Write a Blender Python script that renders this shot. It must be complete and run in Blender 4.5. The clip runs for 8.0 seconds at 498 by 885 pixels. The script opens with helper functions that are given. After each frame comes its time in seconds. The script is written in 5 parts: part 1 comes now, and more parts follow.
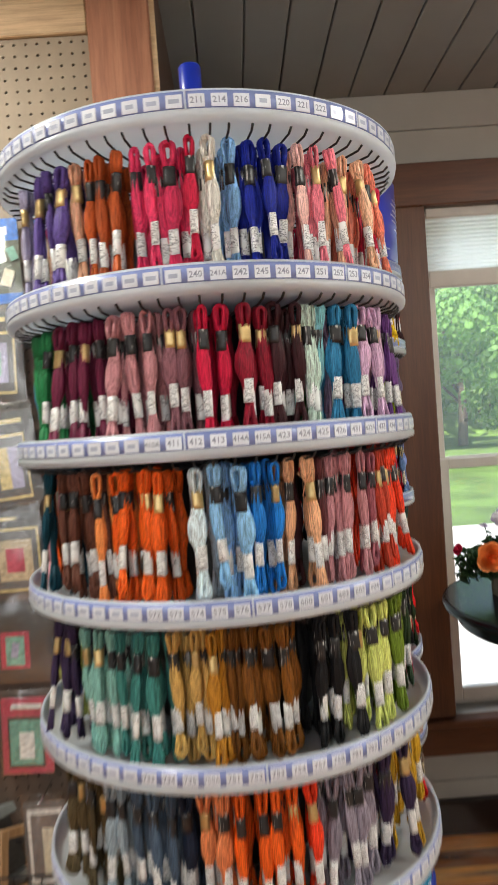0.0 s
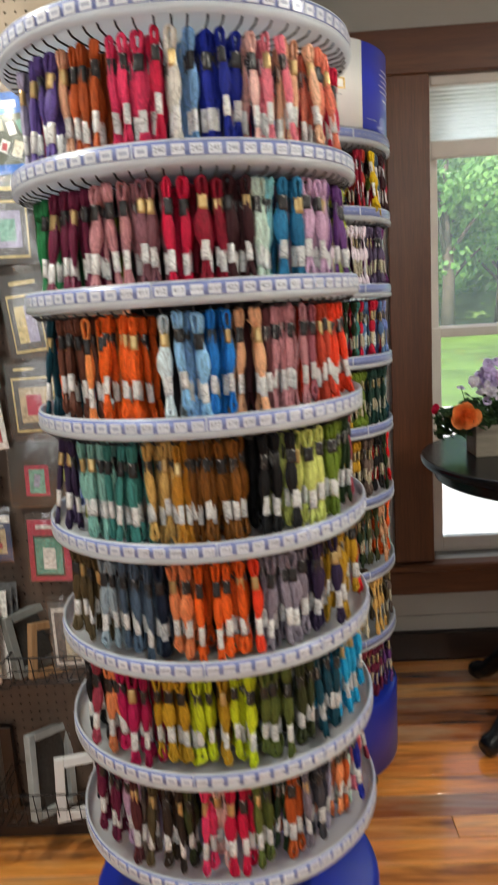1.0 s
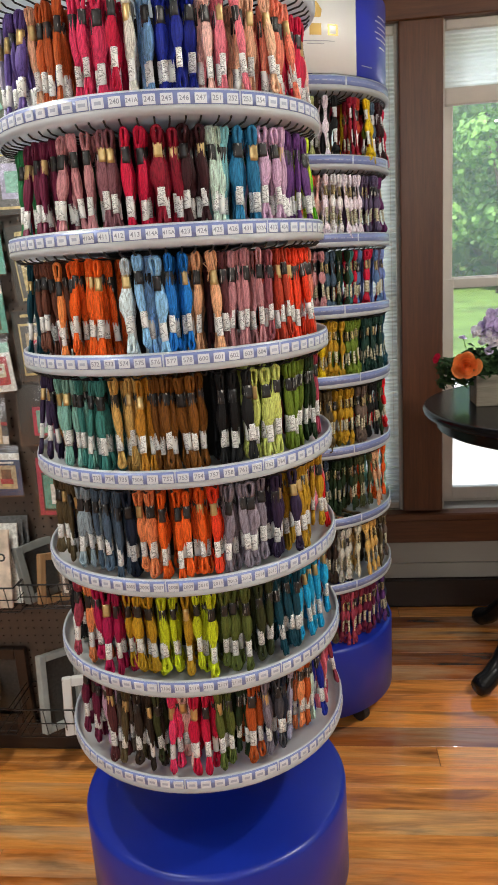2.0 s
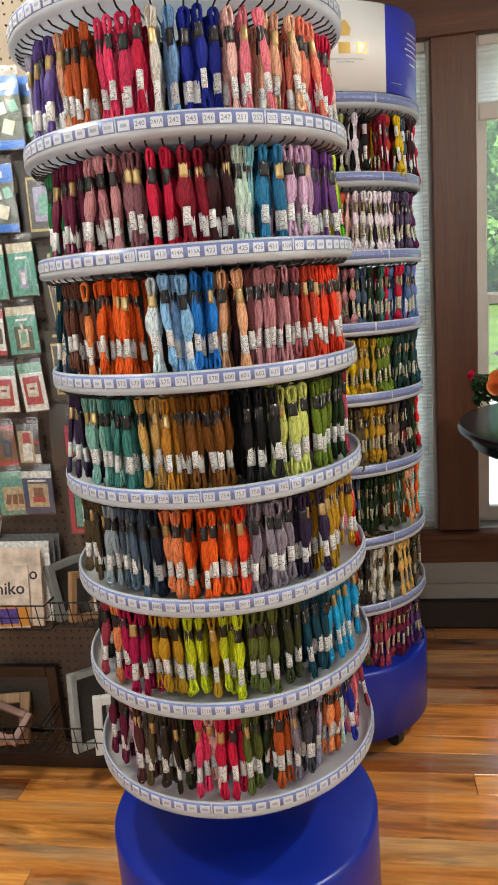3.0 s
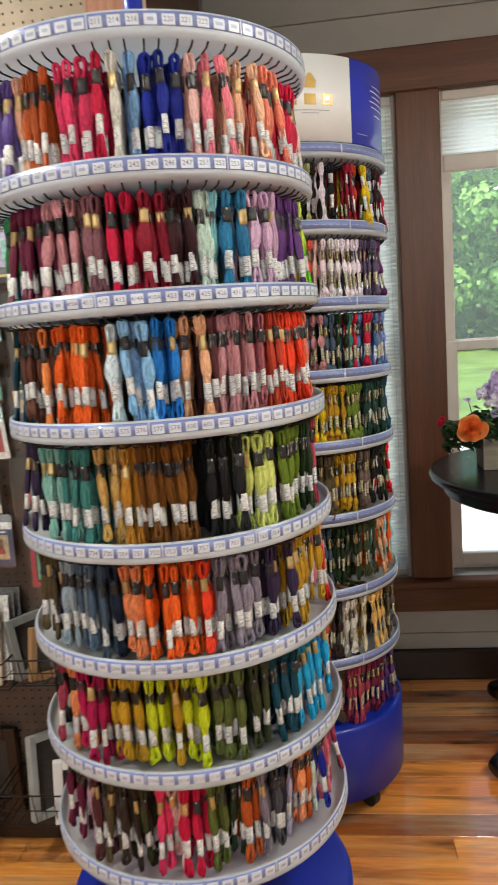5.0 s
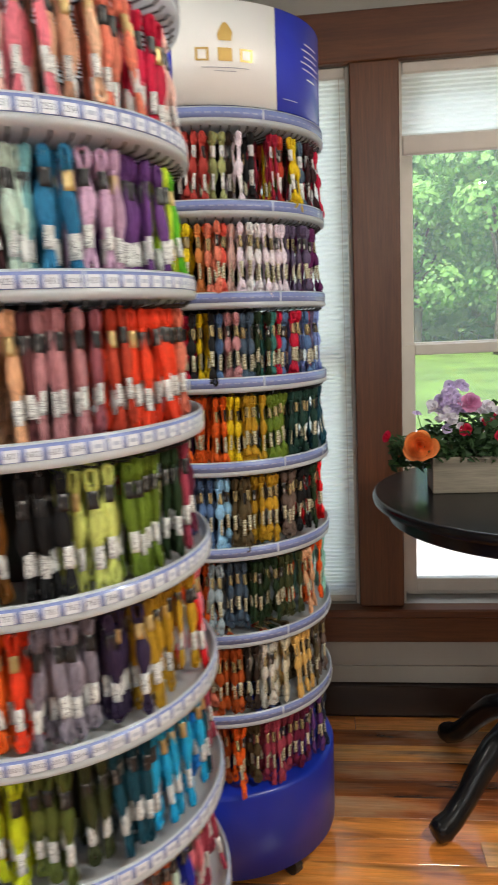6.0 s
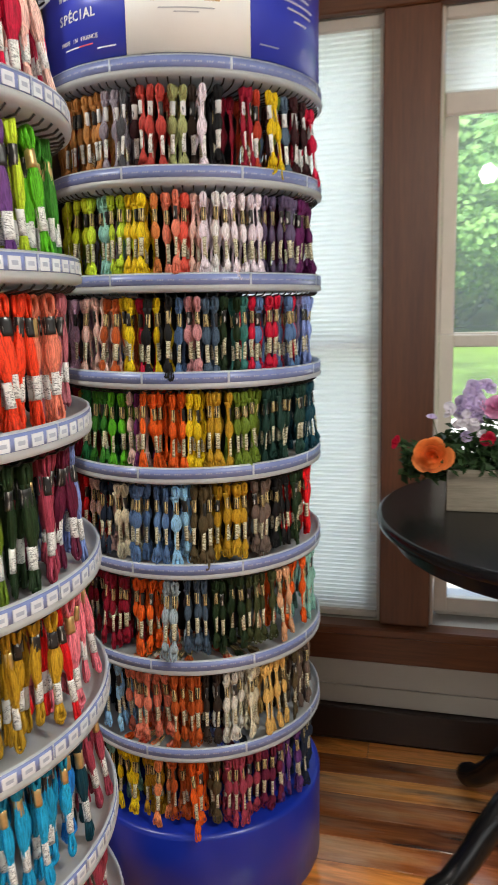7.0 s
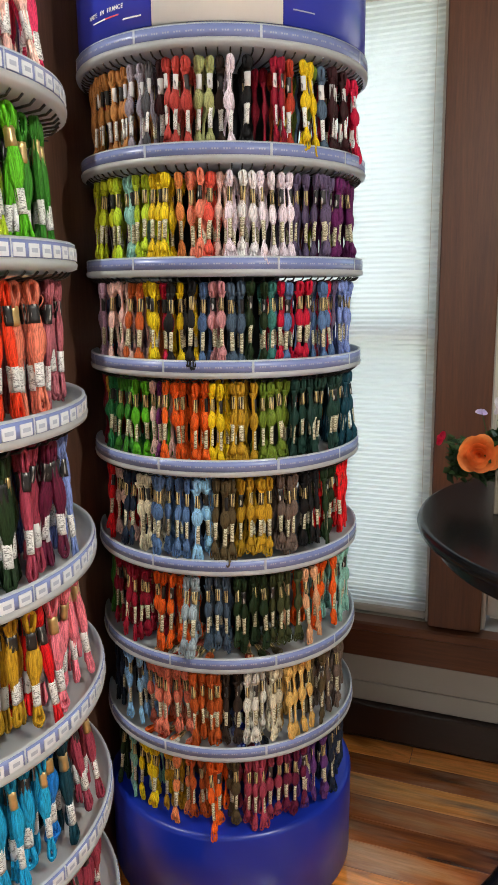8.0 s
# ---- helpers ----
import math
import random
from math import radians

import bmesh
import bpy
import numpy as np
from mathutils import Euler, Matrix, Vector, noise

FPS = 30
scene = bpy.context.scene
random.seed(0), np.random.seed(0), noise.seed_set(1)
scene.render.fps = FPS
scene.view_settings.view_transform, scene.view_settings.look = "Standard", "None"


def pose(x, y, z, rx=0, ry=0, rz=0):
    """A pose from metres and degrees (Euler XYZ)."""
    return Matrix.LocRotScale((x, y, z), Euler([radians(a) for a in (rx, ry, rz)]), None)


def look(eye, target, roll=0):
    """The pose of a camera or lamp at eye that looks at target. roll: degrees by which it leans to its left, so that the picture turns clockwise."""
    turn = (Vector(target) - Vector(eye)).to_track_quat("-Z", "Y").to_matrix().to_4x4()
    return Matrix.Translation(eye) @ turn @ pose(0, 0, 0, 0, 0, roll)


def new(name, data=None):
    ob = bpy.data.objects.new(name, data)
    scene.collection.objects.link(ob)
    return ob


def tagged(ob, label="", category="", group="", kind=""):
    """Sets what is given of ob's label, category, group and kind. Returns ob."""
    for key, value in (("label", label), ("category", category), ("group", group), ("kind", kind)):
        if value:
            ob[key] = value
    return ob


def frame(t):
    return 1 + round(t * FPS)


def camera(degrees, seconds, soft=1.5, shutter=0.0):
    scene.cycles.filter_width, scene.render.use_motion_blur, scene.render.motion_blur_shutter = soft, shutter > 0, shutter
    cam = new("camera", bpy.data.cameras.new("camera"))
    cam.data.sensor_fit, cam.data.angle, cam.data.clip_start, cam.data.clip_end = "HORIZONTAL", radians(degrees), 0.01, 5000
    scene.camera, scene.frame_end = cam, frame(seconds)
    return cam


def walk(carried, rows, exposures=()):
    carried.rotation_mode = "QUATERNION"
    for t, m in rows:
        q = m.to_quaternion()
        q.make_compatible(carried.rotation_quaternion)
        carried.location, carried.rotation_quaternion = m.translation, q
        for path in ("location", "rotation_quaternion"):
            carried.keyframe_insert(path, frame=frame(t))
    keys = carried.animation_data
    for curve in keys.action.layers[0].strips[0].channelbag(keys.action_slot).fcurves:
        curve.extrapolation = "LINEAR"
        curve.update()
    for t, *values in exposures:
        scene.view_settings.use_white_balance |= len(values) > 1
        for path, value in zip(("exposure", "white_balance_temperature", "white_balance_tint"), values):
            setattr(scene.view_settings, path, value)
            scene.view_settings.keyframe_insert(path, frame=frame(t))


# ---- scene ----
cam = camera(37.6, 8.0, soft=1.4, shutter=0.6)
PATH = [
    (0.0, (0.026, -0.030, 1.546), (0.058, 1.969, 1.483), -4.1),
    (0.5, (0.018, -0.199, 1.533), (0.003, 1.790, 1.323), -3.7),
    (1.0, (0.135, -0.258, 1.507), (0.058, 1.703, 1.121), -3.5),
    (1.2, (0.178, -0.288, 1.497), (0.084, 1.665, 1.076), -3.4),
    (2.3, (0.309, -0.344, 1.476), (0.044, 1.577, 0.983), -3.9),
    (2.5, (0.306, -0.338, 1.475), (0.023, 1.582, 0.994), -4.0),
    (3.0, (0.312, -0.328, 1.477), (-0.007, 1.597, 1.041), -4.4),
    (3.5, (0.324, -0.341, 1.487), (-0.006, 1.594, 1.099), -4.5),
    (4.0, (0.314, -0.354, 1.485), (-0.009, 1.589, 1.135), -4.4),
    (5.3, (0.331, -0.189, 1.475), (0.126, 1.775, 1.152), -3.6),
    (5.5, (0.355, -0.098, 1.476), (0.169, 1.866, 1.149), -3.2),
    (6.0, (0.493, 0.036, 1.474), (0.272, 1.995, 1.133), -2.7),
    (6.5, (0.670, 0.155, 1.488), (0.340, 2.092, 1.118), -2.0),
    (7.0, (0.743, 0.309, 1.480), (0.253, 2.209, 1.089), -1.6),
    (7.5, (0.817, 0.384, 1.490), (0.156, 2.224, 1.070), -1.4),
    (8.0, (0.831, 0.414, 1.487), (0.128, 2.235, 1.050), -1.2),
]
walk(cam, [(t, look(eye, target, roll)) for t, eye, target, roll in PATH],
     ((0.0, 0.90), (1.0, 0.84), (2.5, 0.94), (4.0, 0.94), (5.5, 1.0), (7.0, 1.12), (8.0, 1.18)))

# ---- world, sun and lamps ----
WALL_Y = 2.57
world = bpy.data.worlds.new("world")
world.use_nodes = True
scene.world = world
sky = world.node_tree.nodes.new("ShaderNodeTexSky")
sky.sky_type, sky.sun_disc = "NISHITA", False
sky.sun_elevation, sky.sun_rotation = radians(50), radians(204)
world.node_tree.nodes["Background"].inputs["Strength"].default_value = 0.15
world.node_tree.links.new(sky.outputs[0], world.node_tree.nodes["Background"].inputs["Color"])
sun = new("sun", bpy.data.lights.new("sun", "SUN"))
sun.data.energy, sun.data.angle, sun.data.color = 5.0, radians(0.6), (1.0, 0.95, 0.87)
sun.matrix_world = look((-4, -9, 11.7), (0, 0, 0))


def area(name, m, sx, sy, watts, colour):
    lamp = new(name, bpy.data.lights.new(name, "AREA"))
    lamp.data.shape, lamp.data.size, lamp.data.size_y = "RECTANGLE", sx, sy
    lamp.data.energy, lamp.data.color = watts, colour
    lamp.matrix_world = m
    return lamp


# daylight: lamps added outside the two windows in view
area("daylight_shade_window", look((0.30, WALL_Y + 1.6, 1.7), (0.31, 0, 1.2)), 0.55, 1.2, 8.2, (0.86, 0.97, 1.0))
area("daylight_clear_window", look((1.15, WALL_Y + 1.0, 3.0), (0.9, 1.6, 0.2)), 1.2, 1.0, 15, (0.92, 0.98, 1.0))
# soft fill lamps added in front of the windowless south and east walls
area("fill_back", look((-1.6, -2.9, 1.6), (-0.8, 0, 1.1)), 1.2, 1.6, 10.5, (0.95, 0.98, 1.0))
area("fill_back", look((0.1, -2.9, 1.6), (0.2, 0, 1.1)), 1.2, 1.6, 10.5, (0.95, 0.98, 1.0))
area("fill_side", look((2.9, 0.6, 1.6), (0.3, 1.6, 1.0)), 1.2, 1.6, 3, (0.96, 0.98, 1.0))
# ceiling lamps: first placed by the basket shadows, the other four added fill
LAMPS = ((-0.78, 1.05, 9.5), (-0.9, 0.1, 8), (1.70, 0.85, 16), (-0.6, -1.8, 6), (1.9, -1.6, 6))
for lx, ly, watts in LAMPS:
    bulb = new("ceiling_lamp_light", bpy.data.lights.new("ceiling_lamp_light", "AREA"))
    bulb.data.shape, bulb.data.size, bulb.data.energy, bulb.data.color = "DISK", 0.09, watts, (0.98, 0.965, 0.86)
    bulb.location = (lx, ly, 2.54)

# ---- materials ----


def mat(name):
    m = bpy.data.materials.new(name)
    m.use_nodes = True
    nt = m.node_tree
    return m, nt, nt.nodes["Principled BSDF"]


def add(nt, kind, **props):
    n = nt.nodes.new("ShaderNode" + kind)
    for k, v in props.items():
        n.inputs[k.replace("_", " ")].default_value = v
    return n


def coords(nt, scale, out="Object"):
    tc, mp = nt.nodes.new("ShaderNodeTexCoord"), nt.nodes.new("ShaderNodeMapping")
    nt.links.new(tc.outputs[out], mp.inputs[0])
    mp.inputs["Scale"].default_value = scale
    return mp.outputs[0]


def ramp(nt, fac, stops):
    r = nt.nodes.new("ShaderNodeValToRGB")
    els = r.color_ramp.elements
    while len(els) < len(stops):
        els.new(0.5)
    for e, (p, c) in zip(els, stops):
        e.position, e.color = p, (*c, 1)
    nt.links.new(fac, r.inputs[0])
    return r.outputs[0]


def bump(nt, height, bsdf, strength, distance):
    b = add(nt, "Bump", Strength=strength, Distance=distance)
    nt.links.new(height, b.inputs["Height"])
    nt.links.new(b.outputs[0], bsdf.inputs["Normal"])


def multiply(nt, a, b, fac=1.0):
    mx = nt.nodes.new("ShaderNodeMix")
    mx.data_type, mx.blend_type = "RGBA", "MULTIPLY"
    mx.inputs[0].default_value = fac
    nt.links.new(a, mx.inputs[6])
    nt.links.new(b, mx.inputs[7])
    return mx.outputs[2]


def plain(name, colour, rough=0.5, metal=0.0, spread=0.12, scale=30.0, relief=0.1, coat=0.0, out="Object"):
    """A surface of one colour with blotches at two scales and a fine relief."""
    m, nt, b = mat(name)
    v = coords(nt, (1, 1, 1), out)
    n1, n2 = add(nt, "TexNoise", Scale=scale, Detail=5.0), add(nt, "TexNoise", Scale=scale * 9, Detail=3.0)
    nt.links.new(v, n1.inputs[0])
    nt.links.new(v, n2.inputs[0])
    lo = tuple(c * (1 - spread) for c in colour)
    hi = tuple(min(1, c * (1 + spread)) for c in colour)
    nt.links.new(ramp(nt, n1.outputs[0], [(0.3, lo), (0.7, hi)]), b.inputs["Base Color"])
    b.inputs["Roughness"].default_value, b.inputs["Metallic"].default_value = rough, metal
    b.inputs["Coat Weight"].default_value = coat
    if relief:
        bump(nt, n2.outputs[0], b, relief, 0.002)
    return m


def wood(name, dark, mid, light, along, rough=0.4, scale=1.0, coat=0.0, vary=False):
    """Wood with grain along an axis (0, 1 or 2)."""
    m, nt, b = mat(name)
    s = [14 * scale] * 3
    s[along] = 0.9 * scale
    src = coords(nt, s)
    if vary:
        info = nt.nodes.new("ShaderNodeObjectInfo")
        ad = nt.nodes.new("ShaderNodeVectorMath")
        ad.operation = "MULTIPLY_ADD"
        comb = nt.nodes.new("ShaderNodeCombineXYZ")
        for i in range(3):
            nt.links.new(info.outputs["Random"], comb.inputs[i])
        nt.links.new(comb.outputs[0], ad.inputs[0])
        ad.inputs[1].default_value = (37, 53, 71)
        nt.links.new(src, ad.inputs[2])
        src = ad.outputs[0]
    n1 = add(nt, "TexNoise", Scale=1.3, Detail=7.0, Roughness=0.62, Distortion=0.6)
    n2 = add(nt, "TexNoise", Scale=9.0, Detail=6.0, Roughness=0.7)
    nt.links.new(src, n1.inputs[0])
    nt.links.new(src, n2.inputs[0])
    col = ramp(nt, n1.outputs[0], [(0.28, dark), (0.5, mid), (0.72, light)])
    fine = ramp(nt, n2.outputs[0], [(0.3, (0.72, 0.7, 0.68)), (0.62, (1.08, 1.06, 1.04))])
    col = multiply(nt, col, fine)
    if vary:
        tint = ramp(nt, info.outputs["Random"], [(0.0, (0.48, 0.27, 0.19)), (0.22, (0.92, 0.54, 0.34)), (0.42, (1.22, 1.08, 0.80)), (0.6, (1.12, 0.72, 0.42)), (0.8, (1.3, 0.98, 0.62)), (1.0, (1.35, 1.3, 1.05))])
        col = multiply(nt, col, tint)
        n3 = add(nt, "TexNoise", Scale=1.0, Detail=4.0, Distortion=0.8)
        n3.noise_dimensions = "4D"
        nt.links.new(coords(nt, (2.6, 13, 13)), n3.inputs["Vector"])
        shift = nt.nodes.new("ShaderNodeMath")
        shift.operation = "MULTIPLY"
        shift.inputs[1].default_value = 90
        nt.links.new(info.outputs["Random"], shift.inputs[0])
        nt.links.new(shift.outputs[0], n3.inputs["W"])
        col = multiply(nt, col, ramp(nt, n3.outputs[0], [(0.53, (1, 1, 1)), (0.68, (0.24, 0.21, 0.20))]))
        # pale places where the stain has worn off, also painting the floor's pale reflection
        n4 = add(nt, "TexNoise", Scale=1.0, Detail=5.0, Roughness=0.6, Distortion=0.5)
        n4.noise_dimensions = "4D"
        nt.links.new(coords(nt, (1.1, 5, 5)), n4.inputs["Vector"])
        nt.links.new(shift.outputs[0], n4.inputs["W"])
        worn = nt.nodes.new("ShaderNodeMix")
        worn.data_type, worn.blend_type = "RGBA", "MIX"
        nt.links.new(ramp(nt, n4.outputs[0], [(0.50, (0, 0, 0)), (0.66, (0.6, 0.6, 0.6))]), worn.inputs[0])
        nt.links.new(col, worn.inputs[6])
        nt.links.new(multiply(nt, fine, ramp(nt, n1.outputs[0], [(0.3, (0.40, 0.29, 0.17)), (0.7, (0.66, 0.50, 0.31))])), worn.inputs[7])
        col = worn.outputs[2]
    nt.links.new(col, b.inputs["Base Color"])
    b.inputs["Roughness"].default_value, b.inputs["Coat Weight"].default_value = rough, coat
    b.inputs["Coat Roughness"].default_value, b.inputs["Coat IOR"].default_value = 0.13, 1.6
    bump(nt, n2.outputs[0], b, 0.12, 0.002)
    return m


FLOOR_WOOD = wood("floor_wood", (0.22, 0.085, 0.03), (0.72, 0.35, 0.10), (0.86, 0.56, 0.22), 0, rough=0.24, coat=1.0, vary=True)
CASING = wood("casing_brown_paint", (0.080, 0.025, 0.009), (0.115, 0.038, 0.013), (0.15, 0.055, 0.02), 2, rough=0.42, coat=0.0)
CASING_H = wood("casing_brown_paint_across", (0.080, 0.025, 0.009), (0.115, 0.038, 0.013), (0.15, 0.055, 0.02), 0, rough=0.42, coat=0.0)
POST = wood("post_red_brown", (0.26, 0.105, 0.058), (0.36, 0.155, 0.09), (0.45, 0.22, 0.13), 2, rough=0.45)
PINE = wood("pine_header", (0.46, 0.31, 0.17), (0.56, 0.39, 0.23), (0.62, 0.46, 0.28), 0, rough=0.5)
DARK_TRIM = wood("baseboard_dark", (0.012, 0.006, 0.005), (0.018, 0.009, 0.007), (0.026, 0.013, 0.009), 0, rough=0.35, coat=0.2)
DARK_PANEL = wood("dark_panel", (0.08, 0.040, 0.027), (0.115, 0.058, 0.039), (0.15, 0.080, 0.055), 2, rough=0.45)
GREY_WOOD = wood("weathered_planter_wood", (0.10, 0.088, 0.066), (0.215, 0.19, 0.148), (0.31, 0.28, 0.225), 0, rough=0.8)
FRAME_WOOD = wood("frame_oak", (0.28, 0.15, 0.07), (0.42, 0.25, 0.12), (0.52, 0.34, 0.18), 2, rough=0.5)
BLACK_PAINT = plain("black_table_paint", (0.006, 0.006, 0.007), 0.25, spread=0.3, scale=12, relief=0.05, coat=0.0)
BLACK_PAINT.node_tree.nodes["Principled BSDF"].inputs["Specular IOR Level"].default_value = 0.3
WALL = plain("wall_grey_paint", (0.36, 0.335, 0.295), 0.6, spread=0.05, scale=4, relief=0.08)
CEILING = plain("ceiling_grey_paint", (0.25, 0.24, 0.225), 0.6, spread=0.06, scale=5, relief=0.08)
SASH = plain("sash_putty_paint", (0.58, 0.53, 0.47), 0.45, spread=0.05, scale=15, relief=0.06)
PEG_TAN = plain("pegboard_tan", (0.29, 0.222, 0.153), 0.6, spread=0.07, scale=25, relief=0.1)
PEG_DARK = plain("pegboard_brown", (0.10, 0.068, 0.05), 0.55, spread=0.15, scale=20, relief=0.1)
# near-black, so the shade inside the pegboard holes is in the colour
HOLE_SHADE = plain("pegboard_hole_shade", (0.02, 0.015, 0.012), 0.9, relief=0)
BLUE = plain("blue_plastic", (0.006, 0.024, 0.33), 0.3, spread=0.08, scale=6, relief=0.03, coat=0.0)
PRINT_WHITE = plain("printed_white_card", (0.86, 0.86, 0.85), 0.3, spread=0.02, scale=10, relief=0.0, coat=0.3)
PRINT_BLUE = plain("printed_blue_card", (0.034, 0.052, 0.50), 0.3, spread=0.03, scale=10, relief=0.0, coat=0.3)
GOLD = plain("gold_print", (0.55, 0.36, 0.10), 0.35, 0.4, spread=0.06, relief=0)
INK_WHITE = plain("white_ink", (0.78, 0.78, 0.80), 0.5, relief=0, spread=0.02)
INK_RED = plain("red_ink", (0.70, 0.04, 0.05), 0.5, relief=0, spread=0.02)
INK_DARK = plain("dark_ink", (0.03, 0.03, 0.035), 0.5, relief=0, spread=0.05)
INK_TAG = plain("tag_ink", (0.40, 0.44, 0.56), 0.5, relief=0, spread=0.1)
INK_GREY = plain("grey_ink", (0.24, 0.26, 0.33), 0.5, relief=0, spread=0.05)
WIRE = plain("black_wire", (0.015, 0.015, 0.017), 0.35, 0.3, relief=0)
CHROME = plain("chrome_wire", (0.62, 0.62, 0.64), 0.2, 1.0, relief=0)
RUBBER = plain("castor_rubber", (0.015, 0.015, 0.016), 0.5)
CORE = plain("tower_core_black", (0.012, 0.012, 0.014), 0.5)
STRIP = plain("label_strip_blue", (0.20, 0.25, 0.52), 0.3, spread=0.06, scale=14, relief=0.0, coat=0.5)
TAG = plain("number_tag_paper", (0.72, 0.75, 0.82), 0.3, spread=0.04, relief=0.0, coat=0.4)
GRASS = plain("lawn", (0.12, 0.21, 0.035), 0.9, spread=0.4, scale=0.8, relief=0.3)
GRAVEL = plain("pale_gravel", (0.62, 0.60, 0.55), 0.9, spread=0.15, scale=2.0, relief=0.4)
BARK = plain("bark", (0.12, 0.09, 0.065), 0.9, spread=0.3, scale=6, relief=0.6)


def plastic_frosted():
    m, nt, b = mat("frosted_tray_plastic")
    b.inputs["Base Color"].default_value = (0.70, 0.72, 0.77, 1)
    b.inputs["Roughness"].default_value = 0.28
    n = add(nt, "TexNoise", Scale=25.0, Detail=4.0)
    nt.links.new(coords(nt, (1, 1, 1)), n.inputs[0])
    nt.links.new(ramp(nt, n.outputs[0], [(0.3, (0.76, 0.80, 0.84)), (0.7, (0.85, 0.885, 0.915))]), b.inputs["Base Color"])
    tr = add(nt, "BsdfTranslucent")
    tr.inputs[0].default_value = (0.75, 0.81, 0.87, 1)
    mix = add(nt, "MixShader", Fac=0.58)
    nt.links.new(b.outputs[0], mix.inputs[1])
    nt.links.new(tr.outputs[0], mix.inputs[2])
    nt.links.new(mix.outputs[0], nt.nodes["Material Output"].inputs[0])
    return m


def shade_cloth():
    m, nt, b = mat("cellular_shade_cloth")
    b.inputs["Base Color"].default_value = (0.76, 0.78, 0.76, 1)
    b.inputs["Roughness"].default_value = 0.85
    n = add(nt, "TexNoise", Scale=160.0, Detail=3.0)
    nt.links.new(coords(nt, (1, 1, 1)), n.inputs[0])
    bump(nt, n.outputs[0], b, 0.1, 0.001)
    tr = add(nt, "BsdfTranslucent")
    tr.inputs[0].default_value = (0.80, 0.84, 0.83, 1)
    mix = add(nt, "MixShader", Fac=0.55)
    nt.links.new(b.outputs[0], mix.inputs[1])
    nt.links.new(tr.outputs[0], mix.inputs[2])
    nt.links.new(mix.outputs[0], nt.nodes["Material Output"].inputs[0])
    return m


def clear_film(name, veil, rough):
    """Thin clear sheet: mostly seen through, with a gloss."""
    m, nt, b = mat(name)
    b.inputs["Base Color"].default_value = (0.7, 0.72, 0.74, 1)
    b.inputs["Roughness"].default_value = rough
    n = add(nt, "TexNoise", Scale=22.0, Detail=2.0, Distortion=1.5)
    nt.links.new(coords(nt, (1, 1, 1)), n.inputs[0])
    bump(nt, n.outputs[0], b, 0.35, 0.004)
    gl = add(nt, "BsdfGlossy", Roughness=rough)
    nt.links.new(b.inputs["Normal"].links[0].from_socket, gl.inputs["Normal"])
    tp = nt.nodes.new("ShaderNodeBsdfTransparent")
    mix = add(nt, "MixShader", Fac=veil)
    nt.links.new(tp.outputs[0], mix.inputs[1])
    nt.links.new(gl.outputs[0], mix.inputs[2])
    nt.links.new(mix.outputs[0], nt.nodes["Material Output"].inputs[0])
    return m


def thread(name, from_attribute):
    """Cotton strands; the colour is the object's own, or the mesh's."""
    m, nt, b = mat(name)
    if from_attribute:
        src = nt.nodes.new("ShaderNodeAttribute")
        src.attribute_name = "dye"
        col = src.outputs["Color"]
    else:
        src = nt.nodes.new("ShaderNodeObjectInfo")
        col = src.outputs["Color"]
    v = coords(nt, (1, 1, 0.05))
    n1 = add(nt, "TexNoise", Scale=900.0, Detail=2.0)
    nt.links.new(v, n1.inputs[0])
    n2 = add(nt, "TexNoise", Scale=60.0, Detail=3.0)
    nt.links.new(coords(nt, (1, 1, 0.4)), n2.inputs[0])
    c = multiply(nt, col, ramp(nt, n1.outputs[0], [(0.34, (0.50, 0.48, 0.48)), (0.6, (1.25, 1.25, 1.25))]))
    c = multiply(nt, c, ramp(nt, n2.outputs[0], [(0.3, (0.86, 0.86, 0.86)), (0.7, (1.08, 1.08, 1.08))]))
    nt.links.new(c, b.inputs["Base Color"])
    b.inputs["Roughness"].default_value = 0.6
    b.inputs["Specular IOR Level"].default_value = 0.25
    bump(nt, n1.outputs[0], b, 0.5, 0.0012)
    return m


def paper_band(name, base, ink, amount, grain=(900, 900, 480), patchy=True):
    """A printed paper band: patches of small marks too fine to read."""
    m, nt, b = mat(name)
    n = add(nt, "TexNoise", Scale=1.0, Detail=1.0)
    nt.links.new(coords(nt, grain), n.inputs[0])
    n2 = add(nt, "TexNoise", Scale=1.0, Detail=0.0)
    nt.links.new(coords(nt, (90, 90, 70)), n2.inputs[0])
    mx = nt.nodes.new("ShaderNodeMix")
    mx.data_type = "RGBA"
    nt.links.new(ramp(nt, n2.outputs[0], [(0.44, (0, 0, 0)), (0.5, (1, 1, 1))] if patchy else [(0.0, (1, 1, 1)), (1.0, (1, 1, 1))]), mx.inputs[0])
    mx.inputs[6].default_value = (*base, 1)
    nt.links.new(ramp(nt, n.outputs[0], [(amount, ink), (amount + 0.08, base)]), mx.inputs[7])
    nt.links.new(mx.outputs[2], b.inputs["Base Color"])
    b.inputs["Roughness"].default_value = 0.4
    return m


TRAY = plastic_frosted()
SHADE = shade_cloth()
FILM = clear_film("clear_bag_film", 0.13, 0.2)
GLASS = clear_film("window_glass", 0.03, 0.0)
# pale veil mixed into the panes, imitating the glare of the bright outdoors
haze = add(GLASS.node_tree, "MixShader", Fac=0.06)
haze_white = add(GLASS.node_tree, "BsdfTranslucent")
haze_white.inputs[0].default_value = (0.8, 0.85, 0.85, 1)
GLASS.node_tree.links.new(GLASS.node_tree.nodes["Material Output"].inputs[0].links[0].from_socket, haze.inputs[1])
GLASS.node_tree.links.new(haze_white.outputs[0], haze.inputs[2])
